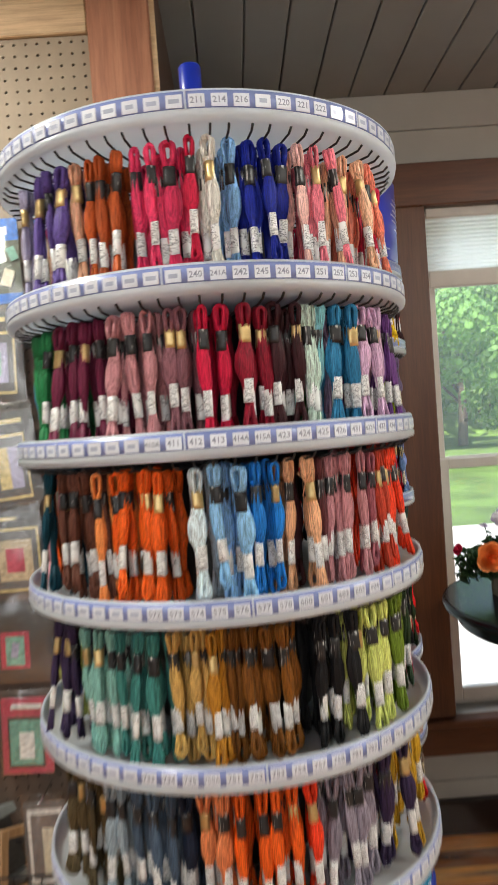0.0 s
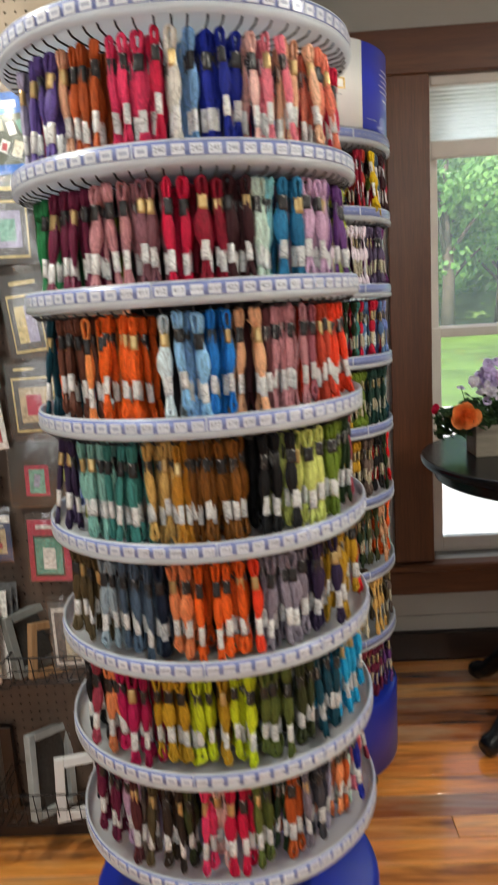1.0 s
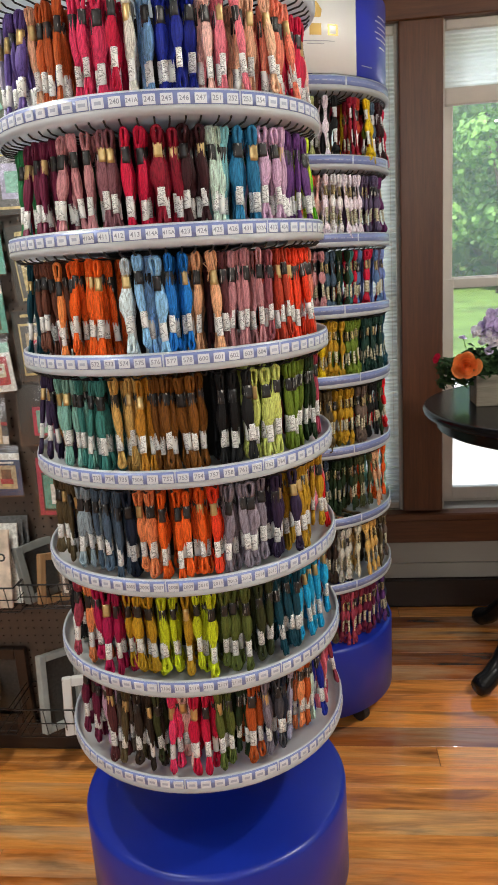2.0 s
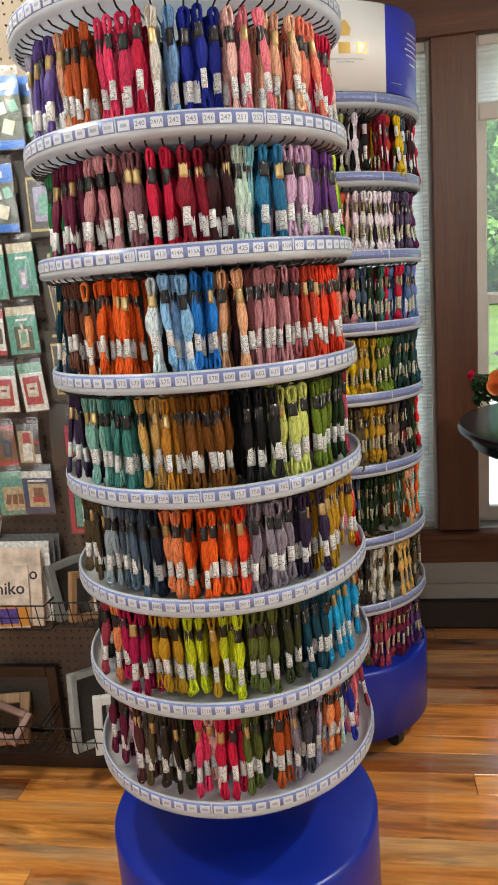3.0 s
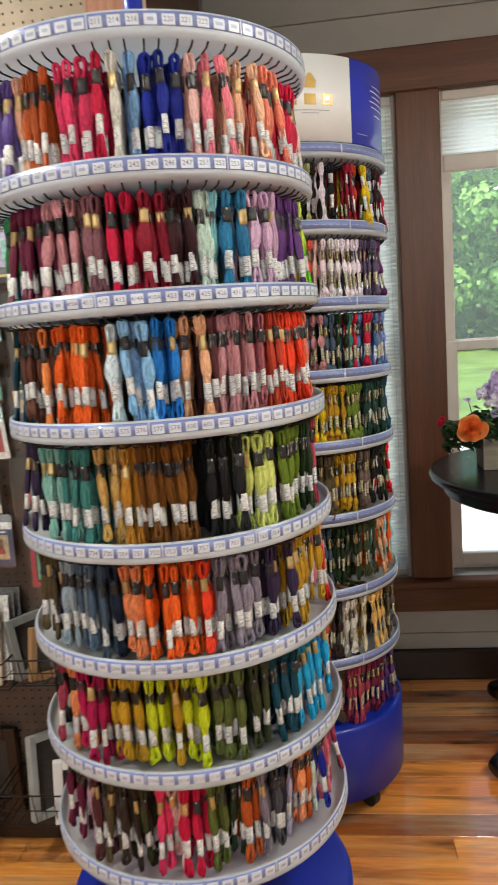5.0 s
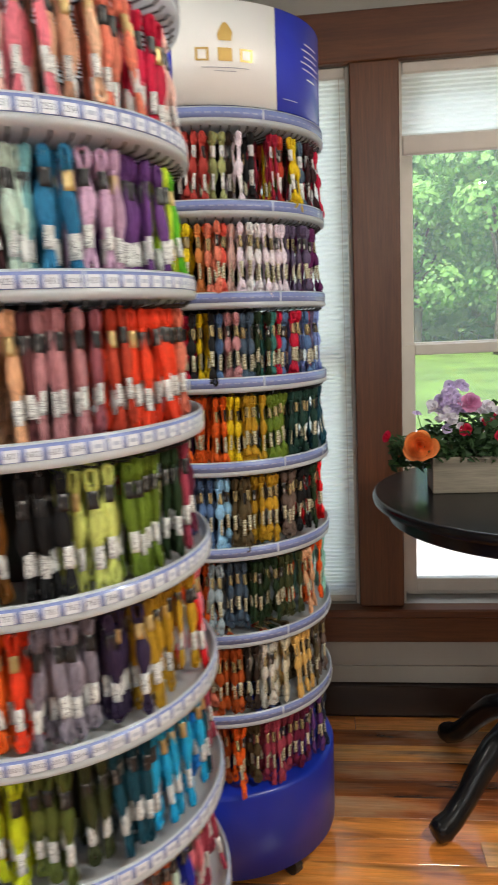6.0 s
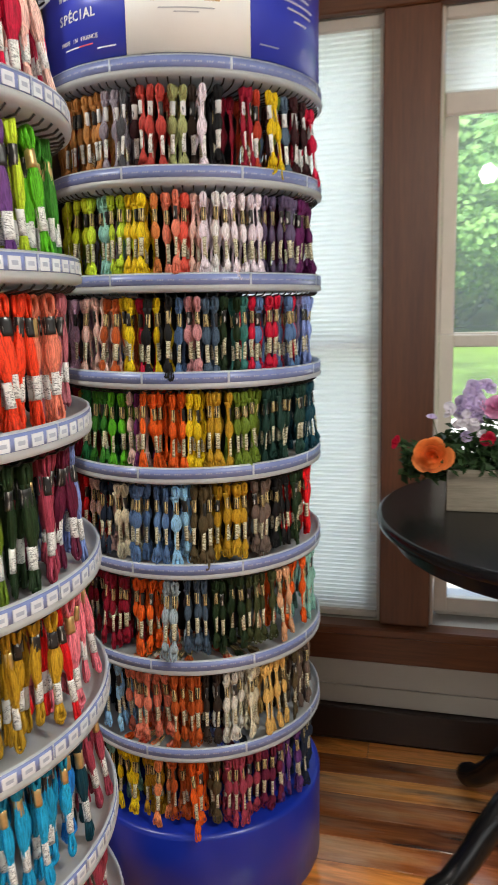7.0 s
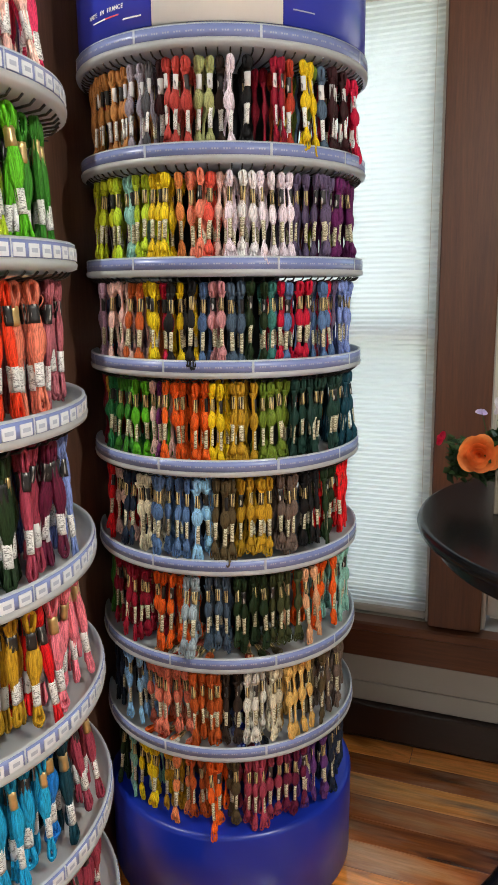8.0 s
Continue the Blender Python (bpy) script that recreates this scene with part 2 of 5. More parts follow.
GLASS.node_tree.links.new(haze.outputs[0], GLASS.node_tree.nodes["Material Output"].inputs[0])
for node in GLASS.node_tree.nodes:
    if node.type == "BUMP":
        node.inputs["Strength"].default_value = 0.0
THREAD = thread("cotton_thread", False)
THREAD_STUFF = thread("cotton_thread_behind", True)
LABEL = paper_band("white_label_band", (0.80, 0.80, 0.79), (0.16, 0.16, 0.17), 0.41, (360, 360, 1500))
LABEL_GOLD = paper_band("cream_label_band", (0.74, 0.70, 0.54), (0.26, 0.23, 0.13), 0.44, (200, 200, 900), False)
# the grey streaks put the folded foil's highlight lines into the colour
BAND_BLACK = paper_band("black_band_sheen_streaks", (0.013, 0.013, 0.015), (0.50, 0.49, 0.47), 0.40, (420, 420, 22))
BAND_SILVER = paper_band("silver_foil_band", (0.62, 0.62, 0.64), (0.10, 0.10, 0.11), 0.42, (480, 480, 30))
BAND_GOLD = plain("gold_foil_band", (0.60, 0.44, 0.20), 0.32, 0.7, spread=0.1, scale=200, relief=0.0)
BAND_BLACKGOLD = paper_band("black_gold_band", (0.016, 0.014, 0.011), (0.78, 0.60, 0.27), 0.43, (600, 600, 14), False)
BULB, bulb_nt, bulb_b = mat("bulb_glow")
bulb_b.inputs["Emission Color"].default_value = (0.98, 0.965, 0.86, 1)
bulb_b.inputs["Emission Strength"].default_value = 135


def leafy(name, dark, light):
    m, nt, b = mat(name)
    g = nt.nodes.new("ShaderNodeNewGeometry")
    col = ramp(nt, g.outputs["Random Per Island"], [(0.0, dark), (1.0, light)])
    nt.links.new(col, b.inputs["Base Color"])
    b.inputs["Roughness"].default_value = 0.6
    tr = add(nt, "BsdfTranslucent")
    nt.links.new(col, tr.inputs[0])
    mix = add(nt, "MixShader", Fac=0.4)
    nt.links.new(b.outputs[0], mix.inputs[1])
    nt.links.new(tr.outputs[0], mix.inputs[2])
    nt.links.new(mix.outputs[0], nt.nodes["Material Output"].inputs[0])
    return m


def petal(name, colour):
    """Thin petal that lets some light through."""
    m = plain(name, colour, 0.6, spread=0.22, scale=40, relief=0.04)
    nt = m.node_tree
    b = nt.nodes["Principled BSDF"]
    tr = add(nt, "BsdfTranslucent")
    nt.links.new(b.inputs["Base Color"].links[0].from_socket, tr.inputs[0])
    mix = add(nt, "MixShader", Fac=0.4)
    nt.links.new(b.outputs[0], mix.inputs[1])
    nt.links.new(tr.outputs[0], mix.inputs[2])
    nt.links.new(mix.outputs[0], nt.nodes["Material Output"].inputs[0])
    return m


TREE_LEAF = leafy("tree_leaves", (0.10, 0.26, 0.06), (0.30, 0.55, 0.14))
BOUQUET_LEAF = leafy("bouquet_leaves", (0.016, 0.045, 0.015), (0.06, 0.13, 0.04))

# ---- mesh helpers ----


def mesh_object(name, verts, faces, material, parent=None, label="", smooth=False):
    me = bpy.data.meshes.new(name)
    me.from_pydata([tuple(v) for v in verts], [], faces)
    me.materials.append(material)
    if smooth:
        me.polygons.foreach_set("use_smooth", [True] * len(me.polygons))
    me.update()
    return link(name, me, parent, label)


def link(name, me, parent=None, label=""):
    ob = new(name, me)
    if parent is not None:
        ob.parent = parent
    if label:
        ob["label"] = label
    return ob


def part(name, bm, material, parent=None, label="", smooth=False):
    me = bpy.data.meshes.new(name)
    bmesh.ops.recalc_face_normals(bm, faces=bm.faces)
    bm.to_mesh(me)
    bm.free()
    me.materials.append(material)
    if smooth:
        me.polygons.foreach_set("use_smooth", [True] * len(me.polygons))
    return link(name, me, parent, label)


def thing(name, label, category, loc=(0, 0, 0), turn=(0, 0, 0), group="", kind=""):
    e = new(name)
    e.matrix_world = pose(*loc, *turn)
    e.empty_display_size = 0.05
    return tagged(e, label, category, group, kind)


def box_bm(x0, y0, z0, x1, y1, z1, bevel=0.0, seg=1, m=None):
    bm = bmesh.new()
    bmesh.ops.create_cube(bm, size=1)
    bmesh.ops.scale(bm, vec=(x1 - x0, y1 - y0, z1 - z0), verts=bm.verts)
    bmesh.ops.translate(bm, vec=((x0 + x1) / 2, (y0 + y1) / 2, (z0 + z1) / 2), verts=bm.verts)
    if bevel:
        bmesh.ops.bevel(bm, geom=bm.edges[:], offset=bevel, segments=seg, affect="EDGES", profile=0.5)
    if m is not None:
        bmesh.ops.transform(bm, matrix=m, verts=bm.verts)
    return bm


def join(*bms):
    """All the given bmeshes in the first."""
    out = bms[0]
    for b in bms[1:]:
        me = bpy.data.meshes.new("tmp")
        b.to_mesh(me)
        out.from_mesh(me)
        b.free()
        bpy.data.meshes.remove(me)
    return out


def lathe(profile, sides=96, a0=0.0, a1=2 * math.pi):
    """Verts and faces of a profile of (r, z) turned round z; an open profile in the order given."""
    full = abs(a1 - a0) > 6.28
    n = sides if full else sides + 1
    verts, faces = [], []
    for i in range(n):
        a = a0 + (a1 - a0) * i / sides
        for r, z in profile:
            verts.append((r * math.cos(a), r * math.sin(a), z))
    k = len(profile)
    for i in range(sides):
        j = (i + 1) % n
        for q in range(k - 1):
            faces.append((i * k + q, j * k + q, j * k + q + 1, i * k + q + 1))
    return verts, faces


def tube(points, radius, sides=6, cap=True):
    """Verts and faces of a round bar along points; radius may be a list."""
    pts = [Vector(p) for p in points]
    rad = radius if isinstance(radius, (list, tuple)) else [radius] * len(pts)
    verts, faces = [], []
    side = None
    for i, p in enumerate(pts):
        d = (pts[min(i + 1, len(pts) - 1)] - pts[max(i - 1, 0)]).normalized()
        if side is None:
            side = d.orthogonal().normalized()
        side = (side - d * side.dot(d)).normalized()
        up = d.cross(side)
        for k in range(sides):
            a = 2 * math.pi * k / sides
            verts.append(p + rad[i] * (math.cos(a) * side + math.sin(a) * up))
    for i in range(len(pts) - 1):
        for k in range(sides):
            l = (k + 1) % sides
            faces.append((i * sides + k, i * sides + l, (i + 1) * sides + l, (i + 1) * sides + k))
    if cap:
        faces.append(tuple(range(sides))[::-1])
        faces.append(tuple(range((len(pts) - 1) * sides, len(pts) * sides)))
    return verts, faces


def merged(pieces):
    verts, faces = [], []
    for v, f in pieces:
        o = len(verts)
        verts += list(v)
        faces += [tuple(i + o for i in q) for q in f]
    return verts, faces


def flat_text(name, words, size, m, material, parent, extrude=0.0003):
    cu = bpy.data.curves.new(name, "FONT")
    cu.body, cu.size, cu.align_x, cu.align_y, cu.extrude, cu.resolution_u = words, size, "CENTER", "CENTER", extrude, 2
    cu.offset = size * 0.012
    cu.materials.append(material)
    ob = new(name, cu)
    ob.parent = parent
    ob.matrix_basis = m
    return ob


# ---- structure ----
WY, PY = 2.57, 1.62          # window wall, pegboard face
XL, XR, YB, CZ = -2.6, 3.0, -3.0, 2.65


def block(name, x0, y0, z0, x1, y1, z1, material, label="", bevel=0.0, kind="structure", parent=None):
    ob = part(name, box_bm(x0, y0, z0, x1, y1, z1, bevel), material, parent)
    if parent is None:
        tagged(ob, label, name.split("_")[0], kind=kind)
    return ob


floor = block("floor", XL, YB, -0.12, XR, WY + 0.3, -0.022, DARK_PANEL, "worn orange pine plank floor with a varnished sheen")

WX0, WX1, WX2, WX3 = 0.04, 0.581, 0.743, 1.47   # left window opening, right window opening
SILL, HEAD = 0.425, 2.25
wall = thing("wall_north", "grey painted board wall round two sash windows", "wall", kind="structure")
for x0, z0, x1, z1 in ((XL, 0, WX0, CZ), (WX1, 0, WX2, CZ), (WX3, 0, XR, CZ), (WX0, 0, WX1, SILL), (WX2, 0, WX3, SILL), (WX0, HEAD, WX1, CZ), (WX2, HEAD, WX3, CZ)):
    part("wall_section", box_bm(x0, WY + 0.012, z0, x1, WY + 0.20, z1), WALL, wall)
# horizontal boards below the windows and over the head trim
for z0, z1 in ((0.122, 0.188), (0.191, 0.286), (2.405, 2.52), (2.523, CZ)):
    part("board", box_bm(-0.09, WY, z0, XR, WY + 0.0119, z1, 0.002), WALL, wall)
base = block("baseboard", -0.09, WY - 0.022, 0.0, XR, WY + 0.0115, 0.119, DARK_TRIM, "dark brown painted baseboard under the windows", 0.004)
for nm, x0, z0, x1, z1, ma, pr in (
    ("head_trim", -0.09, 2.25, 1.64, 2.40, CASING_H, 0.026),
    ("mullion_casing", 0.584, 0.428, 0.74, 2.2495, CASING, 0.022),
    ("side_casing", 1.473, 0.428, 1.62, 2.2495, CASING, 0.022),
    ("side_casing", -0.09, 0.428, 0.037, 2.2495, CASING, 0.022),
    ("apron_trim", -0.09, 0.289, 1.64, 0.392, CASING_H, 0.020)):
    block("trim", x0, WY - pr, z0, x1, WY + 0.0119, z1, ma, "brown painted " + nm.replace("_", " ") + " of the sash windows", 0.004)
block("trim", -0.09, WY - 0.05, 0.3925, 1.66, WY + 0.10, 0.4245, CASING_H, "dark brown window stool running under both windows", 0.006)


def sash_window(name, x0, x1, label):
    w = thing(name, label, "window", kind="structure")
    y = WY + 0.07
    part("jamb", box_bm(x0, WY + 0.02, SILL, x0 + 0.008, WY + 0.18, HEAD), SASH, w)
    part("jamb", box_bm(x1 - 0.008, WY + 0.02, SILL, x1, WY + 0.18, HEAD), SASH, w)
    part("window_sill", box_bm(x0 + 0.018, WY + 0.10, SILL, x1 - 0.018, WY + 0.22, SILL + 0.022, 0.003), SASH, w)
    for sy, z0, z1, rail in ((y, SILL + 0.022, 1.349, 0.05), (y + 0.036, 1.312, HEAD - 0.01, 0.042)):
        fr = join(
            box_bm(x0 + 0.009, sy, z0, x0 + 0.052, sy + 0.034, z1, 0.003), box_bm(x1 - 0.052, sy, z0, x1 - 0.009, sy + 0.034, z1, 0.003),
            box_bm(x0 + 0.052, sy + 0.001, z0, x1 - 0.052, sy + 0.033, z0 + rail, 0.003), box_bm(x0 + 0.052, sy + 0.001, z1 - 0.037, x1 - 0.052, sy + 0.033, z1, 0.003))
        s = part("window_frame", fr, SASH, w)
        xm = (x0 + x1) / 2
        part("muntin", box_bm(xm - 0.011, sy + 0.004, z0 + rail, xm + 0.011, sy + 0.03, z1 - 0.037, 0.002), SASH, s)
        for a, b in ((x0 + 0.052, xm - 0.011), (xm + 0.011, x1 - 0.052)):
            g = part("pane", box_bm(a, sy + 0.016, z0 + rail, b, sy + 0.019, z1 - 0.037), GLASS, s)
            g.visible_shadow = False
    return w


sash_window("window_1", WX0, WX1, "putty painted double-hung window behind a lowered shade")
sash_window("window_2", WX2, WX3, "putty painted double-hung window looking on green trees")


def shade(x0, x1, z0, rail, label):
    """Cellular shade: head rail, pleated cloth, bottom rail."""
    s = thing("cellular_shade", label, "window shade", group="shades in the windows")
    y = WY + 0.035
    part("head_rail", box_bm(x0 + 0.009, y - 0.022, HEAD - 0.035, x1 - 0.009, y + 0.022, HEAD - 0.002, 0.004), SASH, s)
    z1 = HEAD - 0.035
    n = int(round((z1 - z0 - rail) / 0.0145)) * 2
    verts, faces = [], []
    for i in range(n + 1):
        z = z1 - (z1 - z0 - rail) * i / n
        d = 0.0032 if i % 2 else -0.0018
        verts += [(x0 + 0.010, y + d - 0.006, z), (x1 - 0.010, y + d - 0.006, z)]
        if i:
            a = 2 * i
            faces.append((a - 2, a - 1, a + 1, a))
    mesh_object("pleated_cloth", verts, faces, SHADE, s)
    part("bottom_rail", box_bm(x0 + 0.010, y - 0.014, z0, x1 - 0.010, y + 0.012, z0 + rail, 0.005), SASH, s)
    part("cord", join(box_bm(x1 - 0.03, y - 0.024, z0 + 0.3, x1 - 0.0285, y - 0.0225, z1)), SASH, s)
    return s


shade(WX0, WX1, SILL + 0.003, 0.025, "white pleated cellular shade lowered over the whole window")
shade(WX2, WX3, 1.968, 0.06, "white pleated cellular shade raised above the window")

# other walls, ceiling
for nm, a in (("wall_west", (XL - 0.15, YB, 0, XL, WY, CZ)), ("wall_south", (XL, YB - 0.15, 0, XR, YB, CZ)), ("wall_east", (XR, YB, 0, XR + 0.15, WY + 0.2, CZ))):
    block(nm, *a, WALL, "plain grey painted wall closing the shop room")
bms = []
x = XL
while x < XR:
    w = 0.125 if int(x * 100) % 3 else 0.14
    bms.append(box_bm(x, YB, CZ, min(x + w - 0.004, XR), WY + 0.2, CZ + 0.02, 0.003))
    x += w
ceiling = tagged(part("ceiling", join(box_bm(XL, YB - 0.15, CZ + 0.0205, XR + 0.15, WY + 0.2, CZ + 0.08), *bms), CEILING), "grey painted board ceiling with narrow seams", "ceiling", kind="structure")
# dish fixtures drawn round the unseen ceiling lights
for lx, ly, watts in LAMPS:
    l = thing("ceiling_lamp", "flush white lamp placed out of view on the grey board ceiling", "ceiling lamp", (lx, ly, CZ), group="lamps on the ceiling")
    mesh_object("shade_dish", *lathe([(0.0, 0), (0.15, 0), (0.15, -0.02), (0.13, -0.075), (0.125, -0.075), (0.14, -0.02), (0.0, -0.02)], 32), SASH, l, smooth=False)

pl = thing("pendant_lamp", "glowing bare bulb on a black cord from the ceiling", "pendant lamp", (1.04, -0.05, CZ))
mesh_object("cord", *tube([(0, 0, 0), (0, 0, -0.33)], 0.003, 8), WIRE, pl)
mesh_object("socket", *lathe([(0.0, -0.33), (0.02, -0.33), (0.022, -0.385), (0.0, -0.385)], 16), WIRE, pl)
mesh_object("bulb", *lathe([(0.0, -0.386), (0.02, -0.39), (0.045, -0.43), (0.05, -0.455), (0.04, -0.485), (0.02, -0.50), (0.0, -0.503)], 24), BULB, pl, "glowing bulb", True)

# pegboard partition with its post, header and dark return
partition = thing("wall_partition", "pegboard partition in tan and dark brown hardboard", "wall", kind="structure")
# slab coloured as the darkness seen through the holes
part("backing", box_bm(XL, PY + 0.025, 0, -0.2365, PY + 0.10, CZ), HOLE_SHADE, partition)
part("header_board", box_bm(XL, PY - 0.012, 2.42, -0.238, PY + 0.0245, CZ - 0.001, 0.003), PINE, partition)
part("return_panel", box_bm(-0.236, PY + 0.0045, 0, -0.097, WY - 0.024, CZ), DARK_PANEL, partition)
post = block("trim_post", -0.236, PY - 0.022, 0, -0.100, PY + 0.004, CZ - 0.001, POST, "red-brown stained wooden post beside the pegboard", 0.004)
block("trim_post_edge", -0.0995, PY - 0.012, 0, -0.088, PY + 0.004, CZ - 0.001, PINE, "narrow pale wooden edge strip on the post")


def pegboard(x0, x1, z0, z1, material, parent):
    """Hardboard with real round holes every 25 mm over the near stretch."""
    pitch, r = 0.0254, 0.0032
    verts, faces = [], []
    nx, nz = int((x1 - x0) / pitch), int((z1 - z0) / pitch)
    for i in range(nx):
        for k in range(nz):
            cx, cz = x1 - (i + 0.5) * pitch, z1 - (k + 0.5) * pitch
            o = len(verts)
            h = pitch / 2
            for dx, dz in ((1, 0), (1, 1), (0, 1), (-1, 1), (-1, 0), (-1, -1), (0, -1), (1, -1)):
                verts.append((cx + dx * h, PY, cz + dz * h))
            for dep in (0.0, 0.006):
                for q in range(8):
                    a = q * math.pi / 4
                    verts.append((cx + r * math.cos(a), PY + dep, cz + r * math.sin(a)))
            for q in range(8):
                p = (q + 1) % 8
                faces.append((o + q, o + 8 + q, o + 8 + p, o + p))
                faces.append((o + 8 + q, o + 16 + q, o + 16 + p, o + 8 + p))
    # the plain rest, out of sight
    xr, zr = x1 - nx * pitch, z1 - nz * pitch
    for a, b, c, d in ((XL, z0, xr, z1), (xr, z0, x1, zr)):
        o = len(verts)
        verts += [(a, PY, b), (c, PY, b), (c, PY, d), (a, PY, d)]
        faces.append((o, o + 1, o + 2, o + 3))
    return mesh_object("pegboard", verts, faces, material, parent)


pegboard(-1.05, -0.238, 1.93, 2.419, PEG_TAN, partition)["label"] = "tan perforated hardboard"
pegboard(-1.05, -0.238, 0.10, 1.928, PEG_DARK, partition)["label"] = "dark brown perforated hardboard"
part("kick_board", box_bm(XL, PY - 0.02, 0, -0.238, PY + 0.0245, 0.099, 0.003), DARK_TRIM, partition)

# ---- floss towers ----
PALETTE = {
    "lav": ("lavender grey", 0.36, 0.34, 0.45), "pur": ("purple", 0.13, 0.085, 0.29), "pea": ("pale peach", 0.70, 0.42, 0.29), "rus": ("rust orange", 0.43, 0.10, 0.022),
    "hpk": ("hot pink", 0.68, 0.055, 0.15), "crm": ("crimson", 0.52, 0.012, 0.065), "whi": ("off-white", 0.62, 0.61, 0.56), "lbl": ("light blue", 0.24, 0.44, 0.72),
    "roy": ("royal blue", 0.008, 0.025, 0.30), "ppk": ("pale pink", 0.74, 0.46, 0.42), "pnk": ("pink", 0.66, 0.20, 0.25), "sal": ("salmon", 0.66, 0.22, 0.15),
    "dgr": ("green", 0.025, 0.20, 0.075), "plm": ("plum", 0.16, 0.018, 0.06), "dpk": ("dusty pink", 0.46, 0.23, 0.25), "mau": ("mauve", 0.25, 0.115, 0.14),
    "drd": ("dark red", 0.28, 0.008, 0.035), "mar": ("dark maroon", 0.055, 0.010, 0.016), "mnt": ("pale mint", 0.50, 0.62, 0.55), "aqu": ("aqua", 0.21, 0.46, 0.50),
    "tbl": ("teal blue", 0.03, 0.19, 0.34), "lil": ("lilac", 0.50, 0.34, 0.47), "vio": ("violet", 0.15, 0.055, 0.22), "lim": ("lime", 0.43, 0.56, 0.04), "bgr": ("bright green", 0.11, 0.40, 0.02),
    "grn": ("leaf green", 0.055, 0.24, 0.03), "dtl": ("dark teal", 0.008, 0.075, 0.11), "bro": ("brown", 0.17, 0.068, 0.045), "lor": ("light orange", 0.72, 0.27, 0.09),
    "org": ("orange", 0.66, 0.12, 0.015), "pbl": ("pale blue", 0.56, 0.65, 0.72), "blu": ("bright blue", 0.018, 0.20, 0.55), "pch": ("tan peach", 0.60, 0.35, 0.21), "brm": ("brown mauve", 0.12, 0.035, 0.04),
    "drs": ("dusty rose", 0.38, 0.13, 0.16), "rst": ("brick red", 0.42, 0.055, 0.025), "rog": ("red orange", 0.74, 0.062, 0.02), "dvi": ("dark violet", 0.055, 0.035, 0.09),
    "mng": ("mint green", 0.24, 0.46, 0.41), "teg": ("teal green", 0.06, 0.225, 0.205), "lgo": ("light gold", 0.56, 0.37, 0.13), "gol": ("gold", 0.46, 0.22, 0.025), "brg": ("golden brown", 0.21, 0.085, 0.012),
    "blk": ("black", 0.014, 0.014, 0.017), "pli": ("pale lime", 0.52, 0.57, 0.18), "oli": ("moss green", 0.15, 0.22, 0.025), "dgn": ("dark green", 0.022, 0.05, 0.018), "rse": ("rose", 0.34, 0.06, 0.10),
    "per": ("periwinkle", 0.21, 0.28, 0.55), "olb": ("olive brown", 0.115, 0.085, 0.042), "pgb": ("pale grey blue", 0.31, 0.38, 0.43), "ste": ("steel blue", 0.085, 0.13, 0.19), "nav": ("navy", 0.018, 0.032, 0.065),
    "por": ("peach orange", 0.70, 0.25, 0.11), "lgr": ("lilac grey", 0.27, 0.24, 0.29), "mus": ("mustard", 0.44, 0.27, 0.022), "red": ("bright red", 0.62, 0.012, 0.02), "mag": ("magenta", 0.38, 0.01, 0.085),
    "yel": ("yellow", 0.66, 0.48, 0.012), "liy": ("lime yellow", 0.47, 0.53, 0.022), "olg": ("olive green", 0.125, 0.155, 0.04), "dol": ("dark olive", 0.065, 0.078, 0.03), "cya": ("cyan blue", 0.018, 0.33, 0.55),
    "tau": ("taupe", 0.17, 0.125, 0.105), "dbr": ("dark brown", 0.05, 0.032, 0.024), "gry": ("dark grey", 0.085, 0.085, 0.10), "vor": ("variegated orange", 0.42, 0.20, 0.06), "vrd": ("variegated red", 0.42, 0.06, 0.05),
    "vgr": ("variegated green", 0.32, 0.34, 0.16), "cor": ("coral", 0.60, 0.10, 0.07), "plv": ("lilac white", 0.70, 0.60, 0.72), "gpu": ("grey purple", 0.13, 0.10, 0.18), "plp": ("plum purple", 0.15, 0.02, 0.13),
    "dcr": ("deep crimson", 0.46, 0.008, 0.045), "dbu": ("denim blue", 0.10, 0.18, 0.34), "dtg": ("dark teal green", 0.02, 0.07, 0.055), "cre": ("cream", 0.58, 0.54, 0.42)}


def dyed(r, g, b):
    """Deep cotton dye: richer hue, and dark shades darker still."""
    top = max(r, g, b)
    k = min(1.0, (top / 0.5) ** 0.22)
    return tuple(k * c * (c / top) ** 0.16 for c in (r, g, b))


PALETTE = {k: (v[0], *dyed(*v[1:])) for k, v in PALETTE.items()}
# colours of the pegs from 195 degrees on, one peg every 5 degrees (4 on the far tower): code and count
NEAR = [
    "lav4 pur4 pea1 rus3 hpk3 crm1 whi1 lbl1 roy3 ppk1 pnk2 pea3 sal3 crm4 ppk2 hpk7",
    "dgr5 plm5 dpk3 mau2 crm2 drd2 mar2 mnt1 aqu1 tbl2 lil3 vio4 lim2 bgr2 grn7",
    "dtl4 bro4 lor1 org4 XXX1 pbl1 lbl2 blu2 pch2 brm1 dpk3 drs1 rst2 rog6 sal3 drs6",
    "dvi6 mng3 teg3 lgo2 gol1 brg4 XXX1 blk3 pli3 oli4 dgn3 rse2 plm2 per6",
    "olb7 pgb2 ste3 nav1 por2 org4 rog1 lgr4 dvi3 mus6 red1 pnk9",
    "blk5 rse1 por2 mag3 mus3 liy2 mus1 liy2 olg3 dol2 dtl3 cya6 blu1 dtl2 rse7",
    "plm7 lil1 brm1 tau1 olb1 dbr2 dol1 hpk1 ppk1 crm2 olg2 dgn1 rus1 lgr1 gry1 nav1 lav1 por1 rus1 mnt1 roy1 pnk2 rse12",
]
